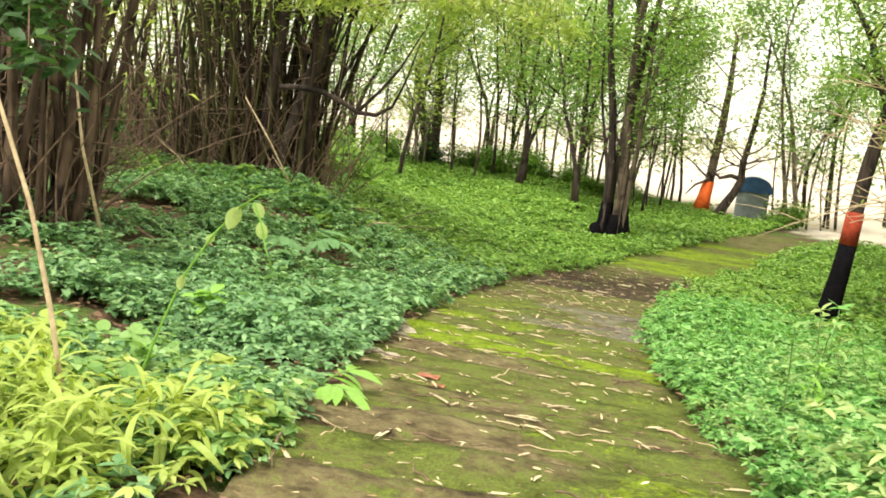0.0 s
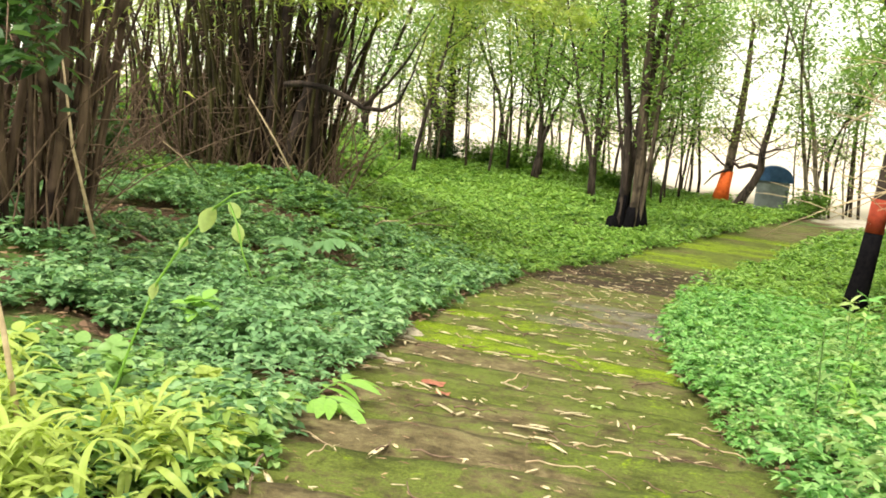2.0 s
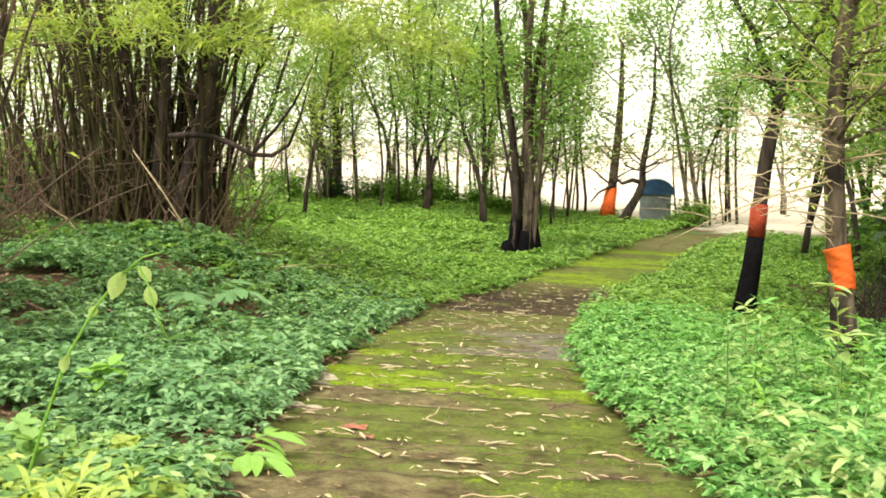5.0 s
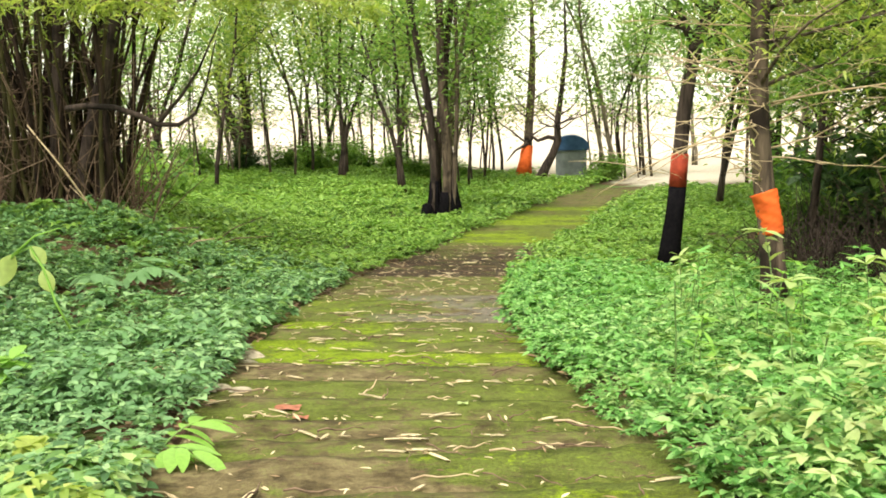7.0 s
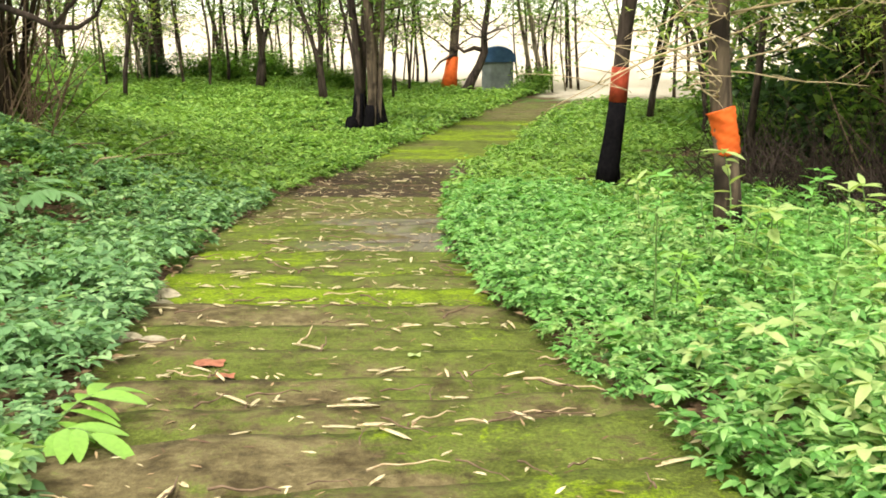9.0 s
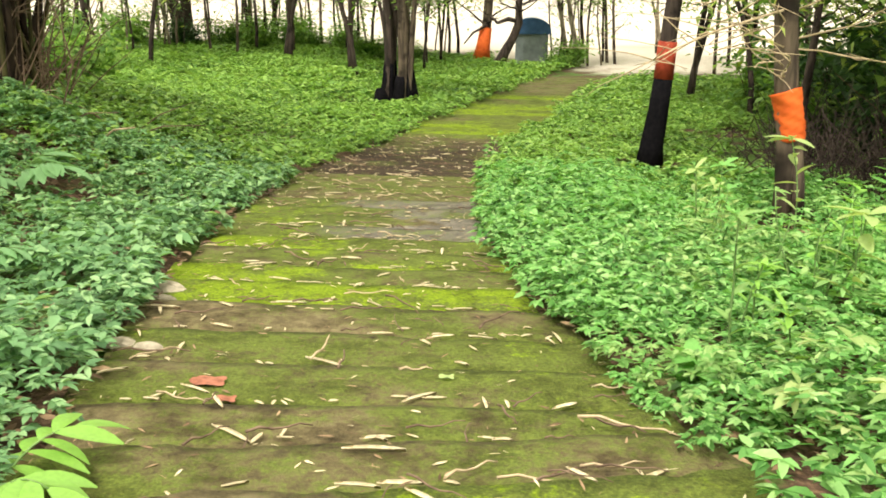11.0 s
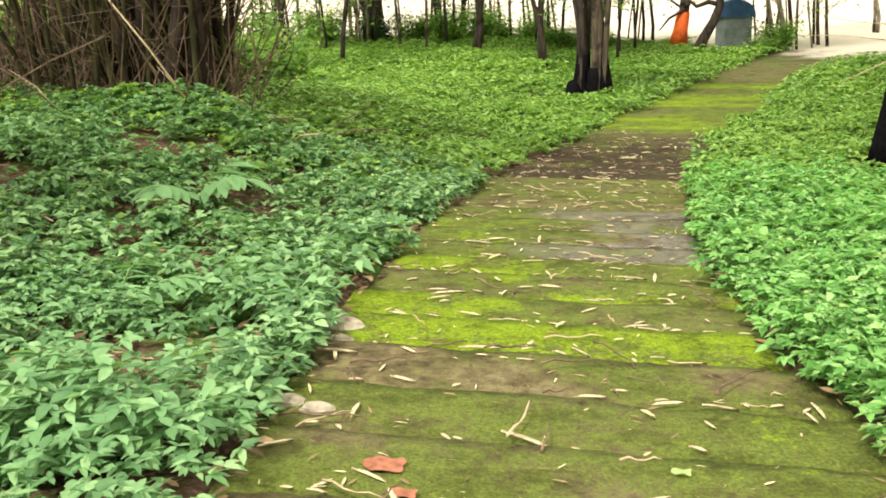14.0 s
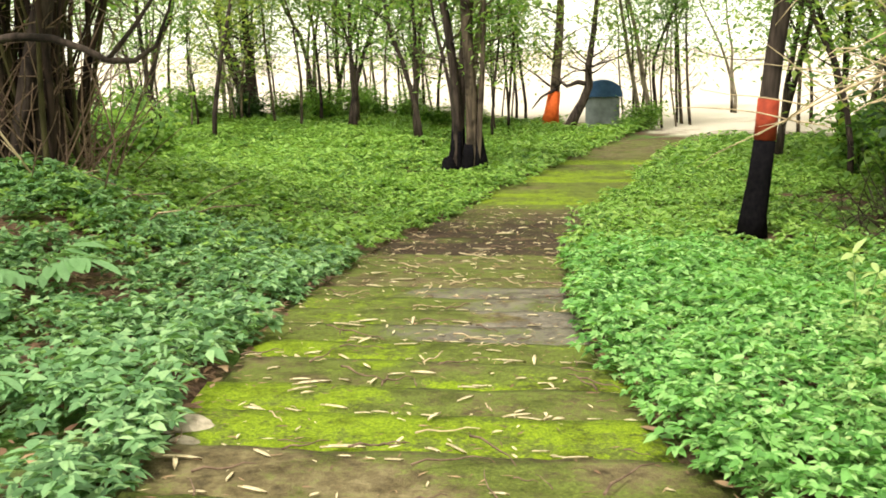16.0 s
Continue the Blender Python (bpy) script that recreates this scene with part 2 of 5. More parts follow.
def tube(points, radii, sides=8, rough=0.0, rng=None):
    """A tapered tube along a line of points, closed at both ends."""
    p = np.asarray(points, float)
    r = np.asarray(radii, float)
    d = np.gradient(p, axis=0)
    d /= np.linalg.norm(d, axis=1)[:, None] + 1e-9
    ref = np.array([1.0, 0, 0]) if abs(d[:, 0].mean()) < 0.7 else np.array([0, 1.0, 0])
    u = np.cross(d, ref)
    u /= np.linalg.norm(u, axis=1)[:, None] + 1e-9
    v = np.cross(d, u)
    a = np.linspace(0, 2 * np.pi, sides, endpoint=False)
    rad = r[:, None] * np.ones(sides)
    if rough and rng is not None:
        rad = rad * (1 + rng.uniform(-rough, rough, sides)[None] + 0.5 * rng.uniform(-rough, rough, (len(p), sides)))
    ring = p[:, None] + rad[..., None] * (np.cos(a)[None, :, None] * u[:, None] + np.sin(a)[None, :, None] * v[:, None])
    verts = np.concatenate([ring.reshape(-1, 3), p[:1], p[-1:]])
    n, k = len(p), np.arange(sides)
    quads = np.concatenate([np.stack([i * sides + k, i * sides + (k + 1) % sides, (i + 1) * sides + (k + 1) % sides, (i + 1) * sides + k], 1) for i in range(n - 1)])
    caps = np.concatenate([np.stack([np.full(sides, n * sides), (k + 1) % sides, k], 1), np.stack([np.full(sides, n * sides + 1), (n - 1) * sides + k, (n - 1) * sides + (k + 1) % sides], 1)])
    return verts, quads, caps


def joined(name, tubes, material):
    vs, qs, ts, off = [], [], [], 0
    for v, q, t in tubes:
        vs.append(v)
        qs.append(q + off)
        ts.append(t + off)
        off += len(v)
    return mesh_of(name, np.concatenate(vs), [np.concatenate(qs), np.concatenate(ts)], material, True, True)


def unit(a):
    return a / (np.linalg.norm(a, axis=-1, keepdims=True) + 1e-9)


def leaf_arrays(base, way, length, width, rng, fold=0.25, droop=0.25, fine=True):
    """Leaves from their base points: each is folded along its midrib and droops to its tip."""
    n = len(base)
    way = unit(way)
    side = unit(np.cross(way, np.array([0, 0, 1.0])) + rng.normal(0, 0.25, (n, 3)))
    up = np.cross(side, way)
    L, Wd = np.asarray(length)[:, None], np.asarray(width)[:, None]
    mid = base + way * L * 0.45
    left = base + way * L * 0.42 + side * Wd * 0.5 + up * Wd * fold
    right = base + way * L * 0.42 - side * Wd * 0.5 + up * Wd * fold
    tip = base + way * L - np.array([0, 0, 1.0]) * L * droop
    k = np.arange(n)[:, None]
    if fine:
        sag = np.array([0, 0, 1.0]) * L * droop
        m1, m2 = base + way * L * 0.3 - sag * 0.12, base + way * L * 0.68 - sag * 0.5
        l1, r1 = m1 + side * Wd * 0.5 + up * Wd * fold, m1 - side * Wd * 0.5 + up * Wd * fold
        l2, r2 = m2 + side * Wd * 0.38 + up * Wd * fold * 0.7, m2 - side * Wd * 0.38 + up * Wd * fold * 0.7
        v = np.stack([base, l1, m1, r1, l2, m2, r2, tip], 1).reshape(-1, 3)
        tri = np.concatenate([k * 8 + np.array([c]) for c in ((0, 2, 1), (0, 3, 2), (4, 5, 7), (5, 6, 7))])
        return v, [tri, np.concatenate([k * 8 + np.array([c]) for c in ((1, 2, 5, 4), (2, 3, 6, 5))])]
    v = np.stack([base, left, tip, right], 1).reshape(-1, 3)
    return v, [k * 4 + np.array([[0, 3, 2, 1]])]


def sideways(rng, n, rise=(-0.2, 0.5)):
    a = rng.uniform(0, 2 * np.pi, n)
    return unit(np.stack([np.cos(a), np.sin(a), rng.uniform(*rise, n)], 1))


# ---- the lie of the land ----
def ramp01(a, b, x):
    u = np.clip((np.asarray(x, float) - a) / (b - a), 0, 1)
    return u * u * (3 - 2 * u)


def height(x, y):
    """The ground falls gently along the steps and flattens out; a bank rises on the west side."""
    x, y = np.asarray(x, float), np.asarray(y, float)
    s = 0.0875
    base = np.where(y < 14, -s * np.maximum(y, -12), -s * 14 - s * 5.5 * (1 - np.exp(-np.maximum(y - 14, 0) / 5.5)))
    return base + ramp01(-2.6, -6.5, x) * (0.35 + 0.6 * np.exp(-((y - 14) / 5.0) ** 2)) * (1 - ramp01(45, 60, y))


EDGE_Y = (-6.0, 1.9, 3.5, 4.5, 5.5, 6.6, 8.2, 10.4, 13.5, 16.7, 22.0, 27.0, 32.0, 38.0)
EDGE_L = (0.2, -1.02, -1.47, -1.66, -1.85, -2.06, -2.27, -2.46, -2.52, -2.25, -1.45, -0.45, 0.9, 2.4)
EDGE_R = (2.7, 1.35, 1.02, 0.78, 0.58, 0.34, 0.06, -0.1, -0.12, 0.25, 1.2, 2.3, 3.7, 5.8)


def edge_l(y):
    return np.interp(y, EDGE_Y, EDGE_L)


def edge_r(y):
    return np.interp(y, EDGE_Y, EDGE_R)


def on_path(x, y, margin=0.0):
    return (x > edge_l(y) - margin) & (x < edge_r(y) + margin) & (y < 38)


def build_ground():
    gx = np.unique(np.concatenate([np.linspace(-9, 9, 91), np.linspace(-40, 40, 81), np.array([-3000, -900, -300, -120, -70, 70, 120, 300, 900, 3000])]))
    gy = np.unique(np.concatenate([np.linspace(-3, 24, 136), np.linspace(-14, 60, 75), np.array([-3000, -900, -200, -60, -30, 80, 110, 160, 300, 900, 3000])]))
    X, Y = np.meshgrid(gx, gy)
    Z = height(X, Y)
    near = (abs(X) < 12) & (Y > -4) & (Y < 30)
    bumps = np.array([noise.noise((x * 1.7, y * 1.7, 0.3)) for x, y in zip(X.ravel(), Y.ravel())]).reshape(X.shape)
    Z = Z + np.where(near, 0.03 * bumps, 0.0) - np.where(on_path(X, Y, 0.1), 0.07, 0.0)
    nx, ny = len(gx), len(gy)
    i, j = np.meshgrid(np.arange(nx - 1), np.arange(ny - 1))
    a = (j * nx + i).ravel()
    me = mesh_of("ground", np.stack([X, Y, Z], -1).reshape(-1, 3), np.stack([a, a + 1, a + nx + 1, a + nx], 1), GROUND)
    return tagged(new("ground", me), "woodland floor of brown soil and leaf litter, running out into pale open sand", "ground", kind="structure")


ground = build_ground()


# ---- stepped path of mossy concrete slabs ----
SLAB_Y = np.concatenate([-4.2 + 0.6 * np.arange(11), [2.35, 3.0, 3.6, 4.1, 4.5, 5.0, 5.55, 6.12, 6.7, 7.25, 7.85, 8.4, 9.0], np.arange(9.6, 34.0, 0.6)])


def skew(x, y):
    """The nearer slabs lie askew across the path: how far they run forward towards the east."""
    return 0.2 * (1 - ramp01(3.4, 5.2, y)) * (np.asarray(x) + 0.2)


def slab_top(y):
    """The height of the slabs' tops; each one rises a little to its far edge and the next begins lower."""
    y = np.asarray(y, float)
    k = np.clip(np.searchsorted(SLAB_Y, y, "right") - 1, 0, len(SLAB_Y) - 2)
    f = (y - SLAB_Y[k]) / (SLAB_Y[k + 1] - SLAB_Y[k])
    lift = np.where(0.5 * (SLAB_Y[k] + SLAB_Y[k + 1]) < 3.6, 0.055, 0.0)
    return height(0, SLAB_Y[k]) * (1 - f) + height(0, SLAB_Y[k + 1]) * f + lift + 0.010 + 0.032 * f


def slab_mesh(y0, y1, z0, z1, rng):
    """One slab across the path, with worn, uneven edges."""
    nx, ny = 30, 6
    u, v = np.meshgrid(np.linspace(0, 1, nx), np.linspace(0, 1, ny))
    yc = 0.5 * (y0 + y1)
    jl, jr = rng.uniform(-0.07, 0.05), rng.uniform(-0.05, 0.07)
    yy = y0 + v * (y1 - y0)
    xl = edge_l(yy) + jl
    xr = edge_r(yy) + jr
    X = xl + u * (xr - xl)
    yy = yy + skew(X, yy)
    wob = np.array([noise.noise((x * 2.1, y * 2.1, 4.0)) for x, y in zip(X.ravel(), yy.ravel())]).reshape(X.shape)
    fine = np.array([noise.noise((x * 9, y * 9, 9.0)) for x, y in zip(X.ravel(), yy.ravel())]).reshape(X.shape)
    rim = np.minimum(np.minimum(v, 1 - v) * (y1 - y0), np.minimum(u, 1 - u) * 2.3)
    Z = z0 + v * (z1 - z0) + (0.024 if yc < 3.9 else 0.012) * wob + (0.011 if yc < 3.9 else 0.006) * fine - (0.010 + 0.012 * np.clip(wob, 0, 1)) * np.exp(-rim / 0.02)
    Y = yy + 0.022 * wob * np.where((v == 0) | (v == 1), 1.6, 1.0) + 0.012 * fine
    top = np.stack([X, Y, Z], -1).reshape(-1, 3)
    low = top.copy()
    low[:, 2] = min(z0, z1) - 0.13
    i, j = np.meshgrid(np.arange(nx - 1), np.arange(ny - 1))
    a = (j * nx + i).ravel()
    faces = [np.stack([a, a + 1, a + nx + 1, a + nx], 1)]
    loop = np.r_[np.arange(nx), nx * np.arange(1, ny) + nx - 1, nx * (ny - 1) + np.arange(nx - 2, -1, -1), nx * np.arange(ny - 2, 0, -1)]
    nxt = np.roll(loop, -1)
    faces.append(np.stack([loop, loop + nx * ny, nxt + nx * ny, nxt], 1))
    return mesh_of("slab", np.concatenate([top, low]), np.concatenate(faces), SLAB)


def build_path():
    rng = np.random.default_rng(5)
    ys = SLAB_Y
    bed_y = np.linspace(-4.2, 33.4, 120)
    bv = np.concatenate([np.stack([edge_l(bed_y) + 0.05, bed_y, height(0, bed_y) - 0.05], 1), np.stack([edge_r(bed_y) - 0.05, bed_y, height(0, bed_y) - 0.05], 1)])
    k = np.arange(119)
    path = new("path", mesh_of("path", bv, np.stack([k, k + 120, k + 121, k + 1], 1), GROUND))
    tagged(path, "descending garden path of wide moss-covered concrete slabs", "path", kind="structure")
    for y0, y1 in zip(ys[:-1], ys[1:]):
        c = 0.5 * (y0 + y1)
        ob = part("slab", slab_mesh(y0 + 0.009, y1 - 0.009, float(slab_top(y0 + 1e-4)) + rng.uniform(-0.004, 0.004), float(slab_top(y1 - 1e-4)) + rng.uniform(-0.005, 0.006), rng), path)
        # moss at the west end, moss at the east end, bare concrete, clean (1) to dirty (0)
        if c < 2.35:
            look_of = (0.04, 0.40, 0.1, 0.85)
        elif c < 3.0:
            look_of = (0.34, 0.50, 0.1, 0.9)
        elif c < 3.6:
            look_of = (0.14, 0.46, 0.0, 0.95)
        elif c < 4.1:
            look_of = (0.30, 0.16, 0.0, 1.0)
        elif c < 4.5:
            look_of = (0.16, 0.34, 0.0, 1.0)
        elif c < 5.5:
            look_of = (0.34, 0.38, 0.0, 1.0)
        elif c < 6.12:
            look_of = (0.10, 0.26, 0.1, 1.0)
        elif c < 6.7:
            look_of = (0.80, 0.74, 0.0, 1.0)
        elif c < 7.25:
            look_of = (0.72, 0.28, 0.0, 0.85)
        elif c < 7.85:
            look_of = (0.34, 0.50, 0.0, 0.8)
        elif c < 8.4:
            look_of = (0.66, 0.45, 0.3, 0.9)
        elif c < 9.6:
            look_of = (0.52, 0.02, 0.75, 0.85)
        elif c < 10.8:
            look_of = (0.60, 0.10, 0.6, 0.85)
        elif c < 13.0:
            look_of = (0.30, 0.22, 0.1, 0.62)
        elif c < 16.8:
            look_of = (0.08, 0.04, 0.1, 0.22)
        elif c < 18.6:
            look_of = (0.2, 0.14, 0.1, 0.4)
        elif c < 27.5:
            look_of = (0.66, 0.64, 0.0, 0.9) if int(c / 1.2) % 3 else (0.36, 0.4, 0.1, 0.6)
        else:
            look_of = (0.20, 0.20, 0.2, 0.6)
        jig = rng.uniform(-0.07, 0.07, 3)
        ob.color = (look_of[0] + jig[0], look_of[1] + jig[1], look_of[2], min(1.0, look_of[3] + jig[2]))
    return path


path = build_path()


# ---- trees ----
def stem_line(start, way, length, rng, steps=9, bend=0.12, up=0.05):
    p, d, out = np.array(start, float), unit(np.array(way, float)), []
    for _ in range(steps + 1):
        out.append(p.copy())
        p = p + d * length / steps
        d = unit(d + rng.normal(0, bend, 3) * (1, 1, 0.5) + np.array([0, 0, up]))
    return np.array(out)


def limbs(line, count, length, rng, radius, low=0.35, rise=0.5, material_sides=5):
    """Side limbs along a stem, and the places along them that carry leaves."""
    tubes, spots = [], []
    for _ in range(count):
        f = rng.uniform(low, 1.0)
        i = f * (len(line) - 1)
        a = line[int(i)] + (line[min(int(i) + 1, len(line) - 1)] - line[int(i)]) * (i - int(i))
        b = stem_line(a, sideways(rng, 1, (rise - 0.4, rise + 0.4))[0], length * rng.uniform(0.6, 1.2) * (1.25 - 0.6 * f), rng, 5, 0.22)
        tubes.append(tube(b, np.linspace(radius * (1.1 - 0.6 * f), radius * 0.15, 6), material_sides))
        for w in (1, 2, 3, 4):
            t = stem_line(b[w], sideways(rng, 1, (-0.1, 0.6))[0], length * 0.4 * rng.uniform(0.5, 1.2), rng, 3, 0.25)
            tubes.append(tube(t, np.linspace(radius * 0.3, radius * 0.06, 4), 4))
            spots.extend(t[1:])
        spots.extend(b[2:])
    return tubes, np.array(spots)


def crown_mesh(spots, per, size, rng, material, spread=0.35, slim=0.45, fine=False):
    base = np.repeat(spots, per, 0) + rng.normal(0, spread, (len(spots) * per, 3))
    n = len(base)
    ln = size * rng.uniform(0.6, 1.4, n)
    v, f = leaf_arrays(base, sideways(rng, n, (-0.6, 0.4)), ln, ln * slim * rng.uniform(0.8, 1.2, n), rng, 0.12, 0.25, fine)
    return mesh_of("crown", v, f, material)


def seat_of(x, y, sink=0.06):
    return Vector((x, y, float(height(x, y)) - sink))


def build_multistem_tree():
    """The big tree of several fused stems with a blackened foot."""
    rng = np.random.default_rng(21)
    tree = new("tree")
    tree.location = seat_of(-2.45, 24.2)
    starts = [((-0.26, 0, 0), 0, (-1.15, 0, 6.4), 0.12), ((-0.02, -0.15, 0), 0, (-0.12, -0.1, 6.5), 0.15), ((0.26, 0.05, 0), 0, (0.5, 0, 6.6), 0.13),
              ((0.1, 0.25, 0), 0, (1.1, 0.5, 6.4), 0.09), ((-0.14, 0.25, 0), 0, (-0.45, 0.6, 6.8), 0.11), ((0.38, -0.05, 0), 0, (0.75, -0.3, 6.2), 0.08), ((-0.4, 0.1, 0), 0, (-1.0, 0.4, 4.0), 0.06)]
    spots = []
    for n, (a, _, top, r) in enumerate(starts):
        a, top = np.array(a), np.array(top) * (0.95, 1.1, 1.3)
        f = np.linspace(0, 1, 13)[:, None]
        line = a + (top - a) * f + np.stack([0.10 * np.sin(f[:, 0] * 7 + n), 0.1 * np.sin(f[:, 0] * 5 + 2 * n), 0 * f[:, 0]], 1)
        line[:, 0] -= 0.18 * np.sin(np.pi * f[:, 0]) * np.sign(top[0] - a[0])
        part("trunk", joined("trunk", [tube(line, r * (1.12 - 0.62 * f[:, 0] ** 0.6), 10, 0.24, rng)], (BARK_DARK, BARK, BARK_DARK, BARK_PALE)[n % 4]), tree)
        burnt = np.array([line[0] + (line[2] - line[0]) * q for q in np.linspace(0, (0.8, 0.6, 0.9, 0.7)[n % 4], 4)])
        part("burnt_bark", joined("burnt_bark", [tube(burnt, r * np.array([1.6, 1.36, 1.2, 1.02]), 10, 0.16, rng)], TAR), tree, "charred black bark at the foot")
        tb, sp = limbs(line, 7, 1.9, rng, 0.03, 0.3)
        part("branches", joined("branches", tb, BARK), tree)
        spots.append(sp)
    stump = np.array([[-0.4, -0.15, 0.0], [-0.4, -0.15, 0.3], [-0.42, -0.15, 0.45], [-0.45, -0.15, 0.55]])
    part("stump", joined("stump", [tube(stump, (0.2, 0.17, 0.13, 0.06), 8, 0.25, rng)], TAR), tree, "charred black stub of a stem")
    sp = np.concatenate(spots)
    part("crown", crown_mesh(sp[(sp[:, 2] > 3.0) & (rng.random(len(sp)) < 0.85)], 9, 0.15, rng, CROWN, 0.45), tree)
    return tagged(tree, "tall tree of several fused brown stems, charred black at the foot", "tree")


def build_black_tree():
    """The leaning trunk painted black below and red in a band above."""
    rng = np.random.default_rng(31)
    tree = new("tree")
    tree.location = seat_of(2.42, 15.5)
    line = np.array([[-0.02, 0, 0], [0.0, 0, 0.4], [0.06, 0, 0.9], [0.1, 0, 1.4], [0.13, 0, 1.95], [0.18, 0, 2.6], [0.26, 0.02, 3.2], [0.38, 0.05, 3.8], [0.66, 0.1, 4.4], [1.0, 0.1, 5.2], [1.2, 0.2, 6.2]])
    rad = np.array([0.20, 0.155, 0.135, 0.125, 0.122, 0.12, 0.115, 0.11, 0.10, 0.08, 0.05])
    part("trunk", joined("trunk", [tube(line, rad, 12, 0.07, rng)], BARK_DARK), tree)
    part("painted_base", joined("painted_base", [tube(line[:4], rad[:4] * 1.1 + 0.006, 14, 0.03, rng)], TAR), tree, "glossless black paint round the lower trunk")
    part("painted_band", joined("painted_band", [tube(line[3:5] + (0, 0, 0.004), rad[3:5] * 1.1 + 0.009, 14, 0.03, rng)], RUST_BAND), tree, "faded brick-red paint band")
    fork = stem_line((0.34, 0.05, 3.7), (-0.5, 0, 1), 2.2, rng, 6, 0.1)
    tb, sp = limbs(line, 12, 1.7, rng, 0.04, 0.62)
    tb2, sp2 = limbs(fork, 6, 1.2, rng, 0.03, 0.3)
    part("branches", joined("branches", tb + tb2 + [tube(fork, np.linspace(0.08, 0.03, 7), 7)], BARK_DARK), tree)
    sp = np.concatenate([sp, sp2])
    part("crown", crown_mesh(sp[sp[:, 2] > 3.1], 15, 0.12, rng, CROWN, 0.45), tree)
    return tagged(tree, "leaning dark trunk painted black below with a red band above", "tree")


def cloth_wrap(low, high, r):
    """A strip of cloth wound round a trunk: slanting folds, a sagging hem and a loose upper corner."""
    rows, sides = 22, 44
    f, a = np.meshgrid(np.linspace(0, 1, rows), np.linspace(0, 2 * np.pi, sides, endpoint=False), indexing="ij")
    fold = 0.004 * np.sin(f * 27 + 4 * a) + 0.004 * np.sin(f * 47 - 5 * a + 1) + 0.005 * np.sin(3 * a + 9 * f) + 0.010 * np.sin(a + 4 * f)
    rad = r + fold + 0.02 * (f - 0.5) ** 2 + 0.05 * np.clip(f - 0.8, 0, 1) * (1 + np.cos(a - 2.6))
    mid = np.array(low) + (np.array(high) - np.array(low)) * f[..., None]
    z = mid[..., 2] + 0.035 * np.cos(a + 0.6) * (0.4 + f) + 0.012 * np.sin(4 * a) * (1 - f)
    outer = np.stack([mid[..., 0] + rad * np.cos(a), mid[..., 1] + rad * np.sin(a), z], -1).reshape(-1, 3)
    inner = np.stack([mid[..., 0] + (rad - 0.012) * np.cos(a), mid[..., 1] + (rad - 0.012) * np.sin(a), z], -1).reshape(-1, 3)
    i, k = np.meshgrid(np.arange(rows - 1), np.arange(sides), indexing="ij")
    p, q = (i * sides + k).ravel(), (i * sides + (k + 1) % sides).ravel()
    n, e = rows * sides, np.arange(sides)
    e1, t0 = (e + 1) % sides, (rows - 1) * sides
    faces = [np.stack([p, q, q + sides, p + sides], 1), np.stack([q, p, p + sides, q + sides], 1) + n, np.stack([e1, e, e + n, e1 + n], 1), np.stack([e, e1, e1 + n, e + n], 1) + t0]
    return mesh_of("orange_wrap", np.concatenate([outer, inner]), np.concatenate(faces), ORANGE)


